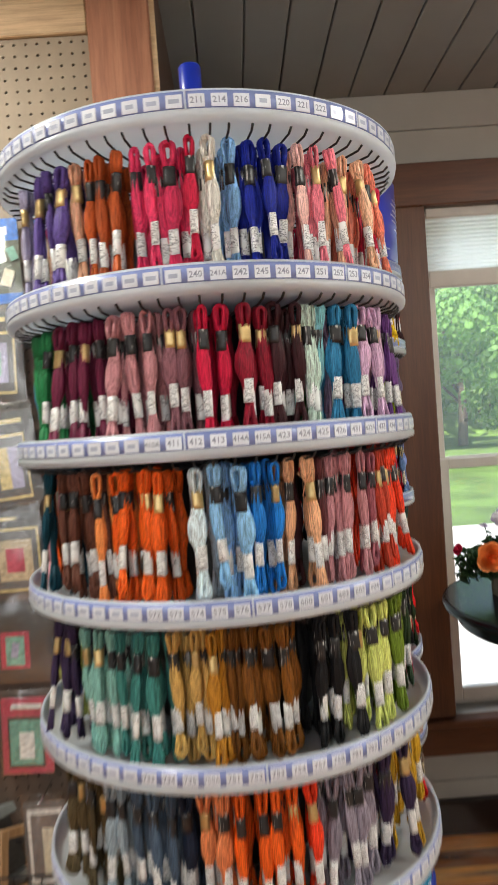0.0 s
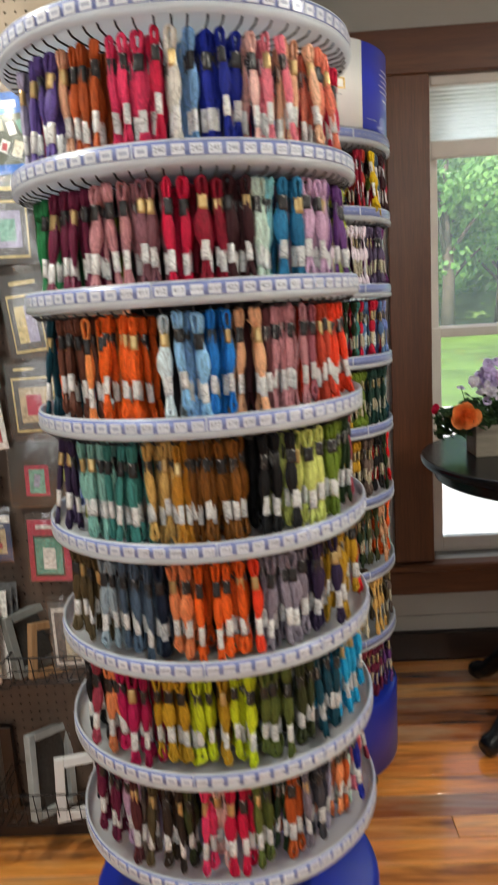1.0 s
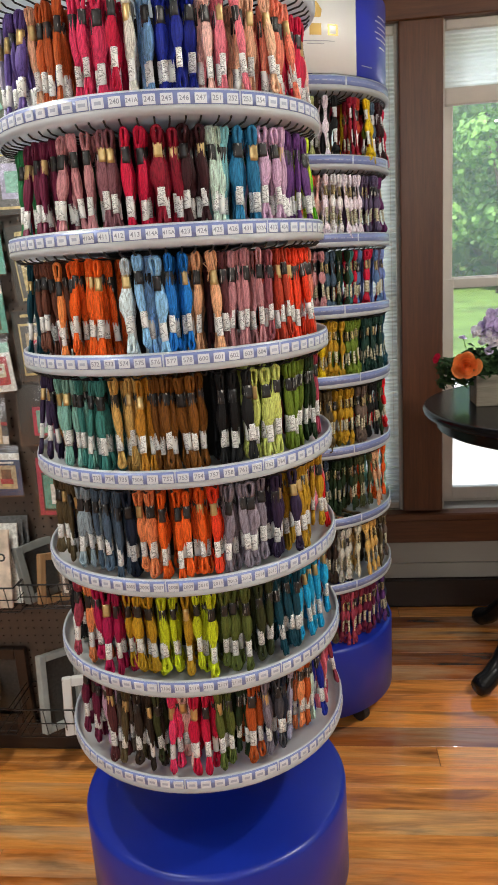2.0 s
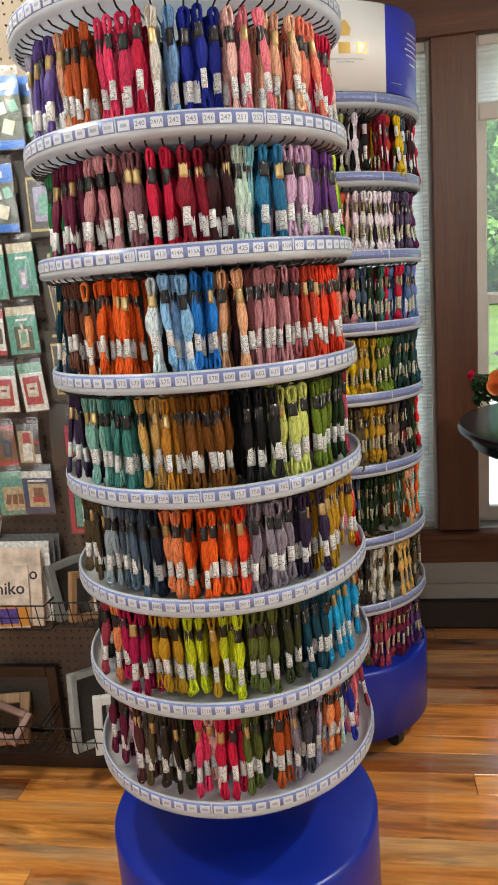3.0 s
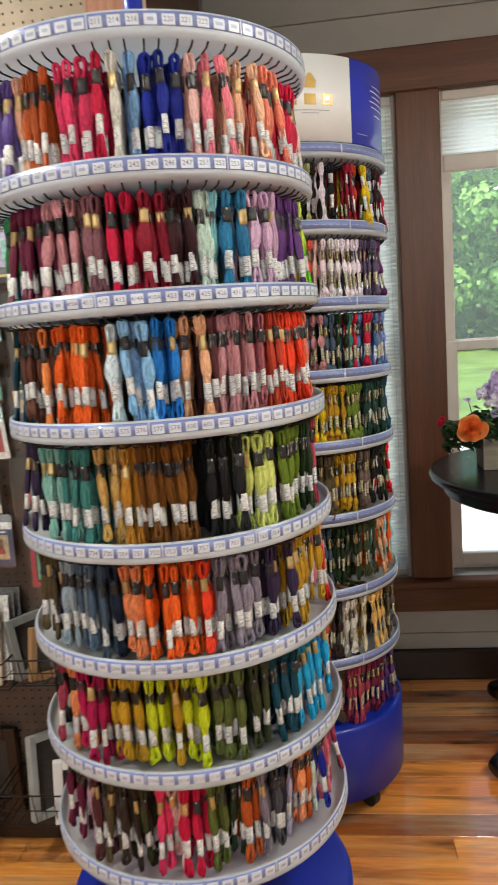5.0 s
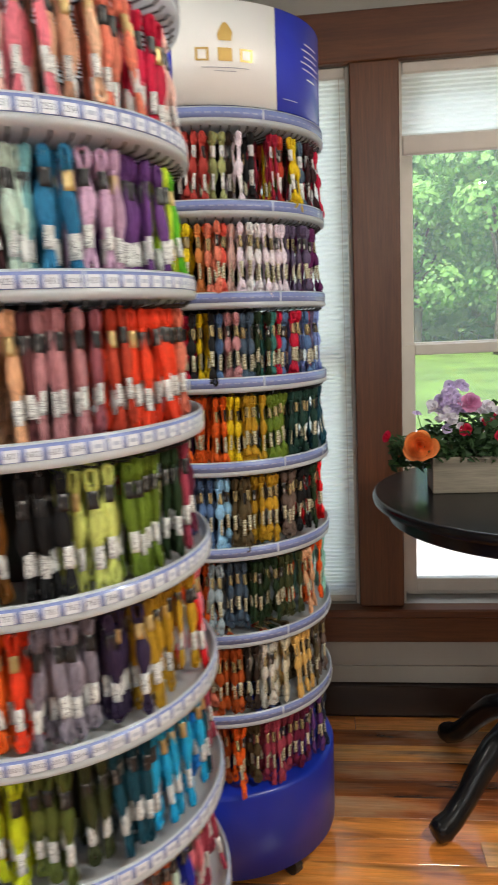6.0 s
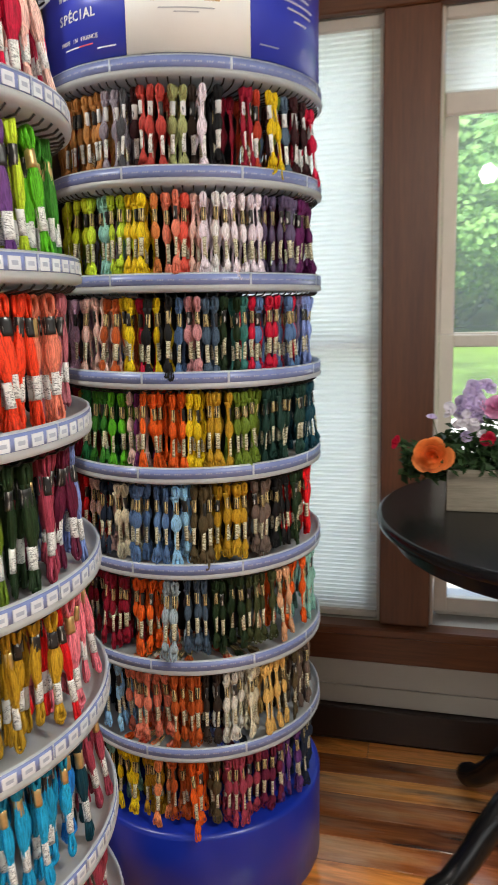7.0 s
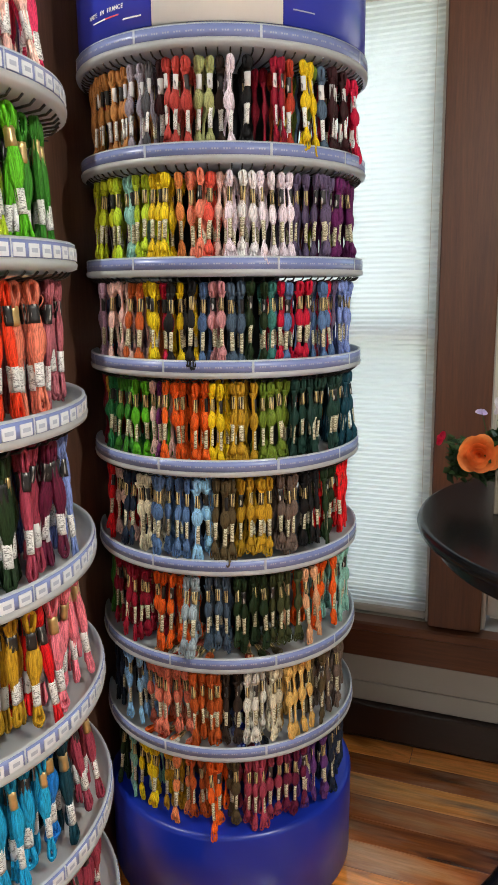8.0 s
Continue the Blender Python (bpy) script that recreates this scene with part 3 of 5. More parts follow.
FAR = [
    "vor15 lgr2 gry1 mar1 vrd3 vgr2 dbr1 plv1 XXX1 blk1 XXX1 drd2 rst1 yel2 oli1 ste1 mar4 crm14",
    "liy12 lim1 mng2 lim2 yel3 lor1 sal2 cor1 ppk1 plv7 gpu6 plp16",
    "lil9 ppk5 rus2 yel2 crm1 blk1 yel1 blk1 dbu1 dpk2 ste2 dgn2 teg1 dcr1 dbu1 dcr2 gpu1 dbu2 dcr1 gpu1 per15",
    "drd7 gol1 dgr3 grn3 bgr2 ppk1 plp1 org5 yel2 mus3 oli4 dtg8 dtl14",
    "red9 ppk3 nav2 cre2 dbu5 lbl2 olb3 mus4 tau3 blk3 dgn3 red15",
    "grn8 drd8 org4 pgb2 ste3 dgn4 dol4 pch2 org4 mng15",
    "nav9 lbl5 sal6 rus4 dbr2 whi3 cre2 lgo4 olb3 tau16",
    "dgn10 mng2 yel4 mus2 por2 rus2 org2 olb2 rse5 plm3 vio4 nav16",
]
FIRST = 195.0
RIM, TIER, TOP = 0.30, 0.2, 1.9


def codes(run):
    out = []
    for word in run.split():
        out += [word[:3]] * int(word[3:])
    return out


def curve_at(stops, z):
    """Smooth value at z from (z, value) stops."""
    for (a, u), (b, v) in zip(stops, stops[1:]):
        if a <= z <= b:
            s = (z - a) / (b - a)
            s = s * s * (3 - 2 * s)
            return u + (v - u) * s
    return stops[-1][1]


def skein_shape(stops, depth, lobes, rings, sides, length, rnd, top=0.16, loose=False):
    """Hanging bundle in one piece: the loop over the peg, a swelling body of strands, the loops of the tail."""
    twist, ph = rnd.uniform(-1.4, 1.4), rnd.uniform(0, 6)
    full, split = rnd.uniform(0.78, 1.16), rnd.uniform(0.0, 0.36)
    sx, sy = rnd.uniform(-0.003, 0.003), rnd.uniform(-0.002, 0.002)
    verts, faces = [], []
    for i in range(rings + 1):
        f = top + (1 - top) * i / rings
        w = curve_at(stops, f)
        if 0.36 < f < 0.66:
            w *= 1 + (full - 1) * math.sin((f - 0.36) / 0.30 * math.pi)
        d = w * depth
        cx = sx * math.sin(f * 3.1) + 0.0012 * math.sin(f * 9 + ph)
        cy = sy * math.sin(f * 4)
        for k in range(sides):
            a = 2 * math.pi * k / sides
            r = 1 + (0.06 if loose else 0.13) * math.sin(lobes * a + twist * f * 5 + ph) + 0.05 * math.sin((lobes * 2 - 1) * a + ph) - split * max(0.0, math.cos(2 * (a - math.pi / 2) + 0.6 * math.sin(ph))) ** 8
            if i == rings:
                r *= 0.55
            verts.append((cx + w * r * math.cos(a), cy + d * r * math.sin(a), -f * length))
    for i in range(rings):
        for k in range(sides):
            l = (k + 1) % sides
            faces.append((i * sides + k, (i + 1) * sides + k, (i + 1) * sides + l, i * sides + l))
    head, foot = len(verts), len(verts) + 1
    verts += [(0, 0, -(top + 0.02) * length), (0, 0, -0.99 * length)]
    for k in range(sides):
        l = (k + 1) % sides
        faces.append((k, l, head))
        faces.append((rings * sides + l, rings * sides + k, foot))

    def strand(points, radius, root, n):
        """A round strand whose two ends run into the body."""
        v, f = tube(points, radius, n, False)
        o = len(verts)
        verts.extend(v)
        faces.extend(tuple(q + o for q in quad) for quad in f)
        last = o + len(v) - n
        for k in range(n):
            faces.append((o + (k + 1) % n, o + k, root))
            faces.append((last + k, last + (k + 1) % n, root))

    # the loop over the peg
    lw = rnd.uniform(0.0034, 0.0050) if loose else rnd.uniform(0.0046, 0.0078)
    drop = rnd.uniform(0.0060, 0.0085)
    for off in (-0.0040, -0.0013, 0.0013, 0.0040):
        w = lw * rnd.uniform(0.72, 1.12)
        j = rnd.uniform(-0.0008, 0.0008)
        pts = [(w * math.cos(math.pi * q / 6), off + j, -drop + (drop - 0.001) * math.sin(math.pi * q / 6)) for q in range(7)]
        side = [(w * 0.5, off * 0.6, -(top + 0.04) * length), (w * 0.86, off, -top * length * 0.72)]
        strand(side + pts + [(-x, y, z) for x, y, z in side[::-1]], 0.0036 if loose else 0.0029, head, 6)
    # loops of the tail
    for q in range(7 if loose else 5):
        ox, oy = rnd.uniform(-0.0040, 0.0040) * (2.0 if loose else 0.6), rnd.uniform(-0.0034, 0.0034)
        tl, tw = rnd.uniform(0.009, 0.017), rnd.uniform(0.0030, 0.0050) if loose else rnd.uniform(0.0036, 0.0068)
        neck = 0.0022
        pts = [(ox * 0.4 - neck, oy * 0.5, -length * 0.87)] + [(ox - tw * math.cos(math.pi * k / 6), oy, -length - tl * 0.35 - tl * 0.6 * math.sin(math.pi * k / 6)) for k in range(7)] + [(ox * 0.4 + neck, oy * 0.5, -length * 0.87)]
        strand(pts, 0.0016 if loose else 0.0024, foot, 5)
    return verts, faces


def band_shape(stops, depth, length, f0, f1, sides=14, grow=1.13, tilt=0.0):
    verts, faces = [], []
    rows = 4
    mean = sum(curve_at(stops, f0 + (f1 - f0) * i / rows) for i in range(rows + 1)) / (rows + 1)
    for i in range(rows + 1):
        f = f0 + (f1 - f0) * i / rows
        w = (0.25 * curve_at(stops, f) + 0.75 * mean) * grow
        for k in range(sides):
            a = 2 * math.pi * k / sides
            c, s = math.cos(a), math.sin(a)
            e = 0.7   # squarish flat band
            x = w * math.copysign(abs(c) ** e, c)
            y = w * depth * math.copysign(abs(s) ** e, s)
            verts.append((x, y, -f * length + tilt * x))
    for i in range(rows):
        for k in range(sides):
            l = (k + 1) % sides
            faces.append((i * sides + k, (i + 1) * sides + k, (i + 1) * sides + l, i * sides + l))
    faces.append(tuple(range(sides)))
    faces.append(tuple(range(rows * sides, (rows + 1) * sides))[::-1])
    return verts, faces


def simple_mesh(name, vf, material, smooth=True):
    me = bpy.data.meshes.new(name)
    me.from_pydata([tuple(v) for v in vf[0]], [], vf[1])
    me.materials.append(material)
    if smooth:
        me.polygons.foreach_set("use_smooth", [True] * len(me.polygons))
    return me


NEAR_STOPS = [(0.0, 0.005), (0.16, 0.0060), (0.25, 0.0052), (0.33, 0.0066), (0.45, 0.0096), (0.55, 0.0094), (0.69, 0.0052), (0.86, 0.0046), (0.95, 0.0056), (1.0, 0.0040)]
FAR_STOPS = [(0.0, 0.007), (0.11, 0.0094), (0.22, 0.0042), (0.36, 0.0042), (0.46, 0.0092), (0.54, 0.0090), (0.62, 0.0030), (0.83, 0.0029), (0.93, 0.0085), (1.0, 0.0086)]
rnd = random.Random(7)
VARIANTS = {}
for style, stops, up, low in (("near", NEAR_STOPS, (0.19, 0.345), (0.67, 0.87)), ("far", FAR_STOPS, (0.20, 0.37), (0.60, 0.84))):
    VARIANTS[style] = []
    for v in range(9):
        L = 0.150 + rnd.uniform(-0.005, 0.004)
        sh = rnd.uniform(-0.03, 0.03)
        VARIANTS[style].append((
            simple_mesh("floss_skein" if style == "near" else "cotton_skein", skein_shape(stops, 0.72, 6 + v % 3, 20, 24, L, rnd, 0.16 if style == "near" else 0.12, style == "far"), THREAD),
            simple_mesh("upper_band", band_shape(stops, 0.8, L, up[0] + sh * 0.4, up[1] + sh * 0.4, grow=1.2), BAND_BLACK if style == "near" else BAND_BLACKGOLD),
            simple_mesh("upper_band", band_shape(stops, 0.8, L, up[0] + sh * 0.4, up[1] + sh * 0.4), BAND_GOLD if style == "near" else BAND_BLACK),
            simple_mesh("label_band", band_shape(stops, 0.8, L, low[0] + sh, low[1] + sh, grow=1.16, tilt=rnd.uniform(-0.15, 0.15)), LABEL if style == "near" else LABEL_GOLD)))


# the far tower's top row wears silver and white bands
WHITE_BANDS = []
for me, *bands in VARIANTS["far"]:
    row = []
    for band, ma in zip(bands, (BAND_SILVER, BAND_BLACK, LABEL)):
        band = band.copy()
        band.materials[0] = ma
        row.append(band)
    WHITE_BANDS.append(row)

def curl_mesh(seed):
    """One strand slipped out of a skein in a curl."""
    rr = random.Random(seed)
    side, n = rr.choice((-1, 1)), 12
    w, h = rr.uniform(0.007, 0.014), rr.uniform(0.016, 0.034)
    pts = [(side * (0.003 + w * math.sin(math.pi * q / n)), 0.0065 + 0.004 * math.sin(2.2 * math.pi * q / n), -0.018 - h * q / n + 0.010 * math.sin(math.pi * q / n)) for q in range(n + 1)]
    return simple_mesh("loose_thread", tube(pts, 0.0008, 5), THREAD)


CURLS = [curl_mesh(q) for q in range(5)]
PRINTED = {}
for k, first, numbers in ((0, 15, "211 214 216"), (0, 19, "220 221 222"), (1, 14, "240 241A 242 245 246 247 251 252 253 254"), (2, 12, "410A 411 412 413 414A 415A 423 424 425 426 431 432A 433 434"),
                          (3, 11, "572 573 574 575 576 577 578 600 601 602 603 604"), (4, 10, "733 734 735 750A 751 752 753 754 757 758 761 762 763 764"),
                          (5, 12, "2005 2006 2007 2008 2009 2010 2011 2012 2013 2014 2015 2016"), (6, 14, "2106 2113 2114 2115 2117 2118 2120")):
    for q, n in enumerate(numbers.split()):
        PRINTED[(k, first + q)] = n
TAG_TURN = (2.5, 4.35, 1.6, 4.0, 4.35, 2.75, 1.5, 2.5)   # degrees from a peg to its tag, tray by tray


def tower(x, y, style, plan, header, tiers, lean, pitch):
    """A revolving floss tower: blue drum on castors, core, eight dished trays with pegs and number strips."""
    rows = len(plan)
    around, seen = int(360 / pitch), int(215 / pitch)
    lab = "blue and frosted plastic floss tower with " + ("round trays and printed header" if header else "eight round trays")
    t = thing("floss_tower", lab, "display tower", (x - lean[0], y - lean[1], 0), (-math.degrees(lean[1]), math.degrees(lean[0]), 0), group="floss towers")
    at = t.matrix_world.copy()
    base_top, base_r = 0.305, 0.302
    low = 0.062
    mesh_object("base_drum", *lathe([(0.0, low), (base_r - 0.02, low), (base_r, low + 0.012), (base_r, base_top - 0.012), (base_r - 0.004, base_top - 0.003), (base_r - 0.014, base_top), (0.0, base_top)], 96), BLUE, t, "glossy blue drum", True)
    for k in range(5):
        a = radians(30 + 72 * k)
        c = mesh_object("castor", *merged([tube([(0.25 * math.cos(a) - 0.012 * math.sin(a), 0.25 * math.sin(a) + 0.012 * math.cos(a), 0.03), (0.25 * math.cos(a) + 0.012 * math.sin(a), 0.25 * math.sin(a) - 0.012 * math.cos(a), 0.03)], 0.03, 16), tube([(0.25 * math.cos(a), 0.25 * math.sin(a), 0.045), (0.25 * math.cos(a), 0.25 * math.sin(a), low + 0.003)], 0.018, 10)]), RUBBER, t, "black castor")
    if rows == 8:
        core = [(0.0, base_top), (0.12, base_top), (0.12, TOP - 0.02), (0.0, TOP - 0.02)]
        mesh_object("core", *lathe(core, 32), CORE, t, "black core column", True)
    else:
        mesh_object("core", *lathe([(0.0, TOP - 7 * TIER - 0.02), (0.12, TOP - 7 * TIER - 0.02), (0.12, TOP - 0.02), (0.0, TOP - 0.02)], 32), CORE, t, "black core column", True)
        mesh_object("pole", *lathe([(0.0, base_top), (0.03, base_top), (0.03, TOP - 7 * TIER - 0.021), (0.0, TOP - 7 * TIER - 0.021)], 24), BLUE, t, "blue pole", True)
        mesh_object("pole", *lathe([(0.0, TOP - 0.01), (0.0175, TOP - 0.01), (0.0175, 2.097), (0.0155, 2.10), (0.0, 2.10)], 24), BLUE, t, "blue pole end above the top tray", True)
    peg_me = simple_mesh("peg", tube([(0.125, 0, 0), (0.262, 0, 0.0), (0.285, 0, 0.004), (0.292, 0, 0.010)], 0.0016, 6), WIRE)
    # number tag: a thin curved plate proud of the strip
    tagv, tagf = [], []
    for q in range(4):
        a = radians(-1.8 + 3.6 * q / 3)
        for r in (RIM + 0.0006, RIM + 0.0018):
            for z in (-0.0045, 0.0105):
                tagv.append((r * math.cos(a), r * math.sin(a), z))
    for q in range(3):
        o = 4 * q
        tagf += [(o + 2, o + 6, o + 7, o + 3), (o, o + 1, o + 5, o + 4), (o + 1, o + 3, o + 7, o + 5), (o, o + 4, o + 6, o + 2)]
    tagf += [(0, 2, 3, 1), (12, 13, 15, 14)]
    tag_me = simple_mesh("number_tag", (tagv, tagf), TAG, False)
    jit = random.Random(11 if header else 5)
    for k in range(8):
        z = tiers[k]
        prof = [(0.10, -0.012), (0.285, -0.012), (0.2905, -0.008), (0.2945, 0.004), (0.2955, 0.0155), (0.2975, 0.018), (RIM, 0.0165), (RIM, -0.0065), (RIM + 0.0025, -0.009), (RIM + 0.001, -0.0155), (0.292, -0.0185), (0.10, -0.0175), (0.10, -0.012)]
        if k == 0:
            prof = [(0.0, -0.012)] + prof[1:-2] + [(0.0, -0.0175)]
        tr = mesh_object("tray", *lathe(prof, 120), TRAY, t, "frosted white plastic dish with raised rim", True)
        tr.matrix_basis = pose(0, 0, z)
        mesh_object("label_strip", *lathe([(RIM - 0.001, -0.0055), (RIM + 0.0005, -0.0055), (RIM + 0.0005, 0.0145), (RIM - 0.001, 0.0145)], 120), STRIP, tr, "blue number strip", True)
        # joints between the strip's lengths
        for a in (262, 304, 346, 220):
            a += jit.uniform(-8, 8)
            if not header:
                a = FIRST + pitch * round((a - FIRST) / pitch) + TAG_TURN[k] + 2.2
            v, f = lathe([(RIM + 0.0007, -0.0062), (RIM + 0.0022, -0.0062), (RIM + 0.0022, 0.0152), (RIM + 0.0007, 0.0152)], 2, radians(a), radians(a + (0.9 if header else 0.5)))
            mesh_object("strip_joint", v, f, TRAY, tr)
        if k < rows:
            pegs = codes(plan[k])
            for i in range(seen):
                a = FIRST + pitch * i + jit.uniform(-0.5, 0.5)
                p = link("peg", peg_me, tr)
                p.matrix_basis = pose(0, 0, -0.030, 0, 0, a)
            rest = merged([[[Matrix.Rotation(radians(FIRST + pitch * (seen + i)), 4, "Z") @ Vector(v) for v in tube([(0.125, 0, -0.03), (0.285, 0, -0.03)], 0.0016, 4)[0]], tube([(0, 0, 0), (1, 0, 0)], 1, 4)[1]] for i in range(around - seen)])
            mesh_object("pegs_behind", *rest, WIRE, tr)["kind"] = "stuff"
        if not header:
            for i in range(seen):
                g = link("number_tag", tag_me, tr)
                g.matrix_basis = pose(0, 0, 0, 0, 0, FIRST + pitch * i + TAG_TURN[k])
            bits = []
            for i in range(seen):
                if (k, i) in PRINTED:
                    continue
                b = radians(FIRST + pitch * i + TAG_TURN[k])
                rr, hw = RIM + 0.0019, radians(jit.uniform(0.9, 1.25))
                bits.append(lathe([(rr, 0.0005), (rr + 0.0002, 0.0005), (rr + 0.0002, 0.0055), (rr, 0.0055)], 1, b - hw, b + hw))
            mesh_object("number_print", *merged(bits), INK_TAG, tr)["kind"] = "stuff"
        else:
            bits = []
            for i in range(seen):
                a = radians(FIRST + pitch * i + 2.5)
                for q in range(3):
                    b = a + radians(-1.0 + 0.9 * q)
                    rr = RIM + 0.0007
                    bits.append(lathe([(rr, 0.003), (rr + 0.0006, 0.003), (rr + 0.0006, 0.0055), (rr, 0.0055)], 1, b, b + radians(0.55)))
            mesh_object("number_print", *merged(bits), INK_TAG, tr)["kind"] = "stuff"
    # skeins on the pegs
    stuff_v, stuff_f, stuff_c = [], [], []
    bands, uppers = [], []
    stops = NEAR_STOPS if style == "near" else FAR_STOPS
    low_band = band_shape(stops, 0.8, 0.155, *((0.66, 0.87) if style == "near" else (0.60, 0.80)), 8, 1.16)
    up_band = band_shape(stops, 0.8, 0.155, *((0.17, 0.33) if style == "near" else (0.20, 0.37)), 8, 1.14)
    low_v, low_f = skein_shape(NEAR_STOPS if style == "near" else FAR_STOPS, 0.75, 4, 12, 12, 0.153, random.Random(3))
    for k in range(rows):
        z = tiers[k] - 0.0285
        line = codes(plan[k])
        for i in range(around):
            code = line[i] if i < seen else line[(i * 7) % seen]
            if code == "XXX":
                continue
            nm, *rgb = PALETTE[code]
            rgb = [min(0.85, c * (1 + (0.38 if header else 0.3) * max(rgb))) for c in rgb]
            a = FIRST + pitch * i
            single = (8 <= i <= 43) if header else (3 <= i <= 39)
            if single:
                me, b0, b1, lb = VARIANTS[style][jit.randrange(9)]
                same_gold = jit.random() < 0.3
                ob = new("cotton_skein" if header else "floss_skein", me)
                tagged(ob, nm + (" cotton skein with gold-printed bands hanging on a peg" if header else " cotton floss skein hanging on a peg"), "floss skein", "skeins on the " + ("far" if header else "near") + " floss tower")
                ob.matrix_world = at @ pose(0, 0, z, 0, 0, a + jit.uniform(-1.0, 1.0)) @ pose((0.275 if header else 0.2665) + jit.uniform(-0.010, 0.006), 0, jit.uniform(-0.003, 0.002), 0, jit.uniform(-5, 3), 0) @ pose(0, 0, 0, jit.gauss(0, 3.6), 0, 90 + jit.uniform(-45, 45)) @ Matrix.Diagonal((jit.uniform(0.74, 1.14), jit.uniform(0.82, 1.15), jit.uniform(0.93, 1.05), 1))
                d = jit.uniform(0.86, 1.14)
                ob.color = (*[min(0.85, c * d) for c in rgb], 1)
                if header and k == 0:
                    b0, b1, lb = WHITE_BANDS[VARIANTS[style].index((me, b0, b1, lb))]
                link("upper_band", b1 if same_gold else b0, ob)
                link("label_band", lb, ob)
                if not header and jit.random() < 0.14:
                    link("loose_thread", CURLS[jit.randrange(5)], ob).color = ob.color
            dense = (not header) and k in (1, 2, 3, 5, 6) and jit.random() < 0.6
            for r in ((0.236, 0.205) if header and single and jit.random() < 0.5 else (0.205,) if header and single else ((0.249 if dense else 0.238), 0.205) if single else (0.271 if header else 0.262, 0.225)):
                shift = 2.5 + jit.uniform(-0.8, 0.8) if dense and r > 0.24 else jit.uniform(-2.6, 2.6)
                m = pose(0, 0, z + jit.uniform(-0.006, 0.002), 0, 0, a + shift) @ pose(r, 0, 0, jit.uniform(-3, 3), 0, 90 + jit.uniform(-30, 30))
                if single and r > 0.22:
                    bands.append(([m @ Vector(v) for v in low_band[0]], low_band[1]))
                    uppers.append(([m @ Vector(v) for v in up_band[0]], up_band[1]))
                o = len(stuff_v)
                stuff_v += [m @ Vector(v) for v in low_v]
                stuff_f += [tuple(q + o for q in f) for f in low_f]
                stuff_c += [(*rgb, 1)] * len(low_f)
    st = mesh_object("floss_skeins_behind", stuff_v, stuff_f, THREAD_STUFF, None, "", True)
    dye = st.data.attributes.new("dye", "FLOAT_COLOR", "FACE")
    dye.data.foreach_set("color", [c for q in stuff_c for c in q])
    st.matrix_world = at
    for pieces, ma in ((bands, LABEL if style == "near" else LABEL_GOLD), (uppers, BAND_BLACK if style == "near" else BAND_BLACKGOLD)):
        mesh_object("paper_band_layer", *merged(pieces), ma, st, "", True)
    tagged(st, "many more cotton floss skeins hanging deeper on the tower pegs", "floss skeins", kind="stuff")
    return t


NEAR_TIERS = (1.912, 1.713, 1.5195, 1.3185, 1.12, 0.921, 0.721, 0.516)
FAR_TIERS = (1.896, 1.706, 1.509, 1.3195, 1.127, 0.923, 0.709, 0.504)
near_tower = tower(-0.002, 1.12, "near", NEAR, False, NEAR_TIERS, (-0.004, 0.006), 5.0)
far_tower = tower(0.184, 1.948, "far", FAR, True, FAR_TIERS, (0.0104, 0.0107), 4.0)


fall = random.Random(9)
for k, first, dyes in ((6, 256, "pch rus whi rst bro sal cre rus rst pch dgn tau olb"), (7, 252, "org sal rst por whi rus sal org per roy plm per nav")):
    for q, dye in enumerate(dyes.split()):
        me, b0, b1, lb = VARIANTS["far"][fall.randrange(9)]
        nm, *rgb = PALETTE[dye]
        ob = new("cotton_skein", me)
        tagged(ob, nm + " cotton skein fallen into a tray", "floss skein", "skeins on the far floss tower")
        a = first + 3.7 * q + (14 if q > 7 else 0) + fall.uniform(-0.8, 0.8)
        ob.matrix_world = far_tower.matrix_world @ pose(0, 0, FAR_TIERS[k] - 0.0035, 0, 0, a) @ pose(0.205 + fall.uniform(-0.01, 0.006), 0, fall.uniform(0, 0.004), 0, 90, fall.uniform(-9, 9)) @ pose(0, 0, 0.075, 0, 0, 90)
        ob.color = (*rgb, 1)
        link("upper_band", b0, ob)
        link("label_band", lb, ob)


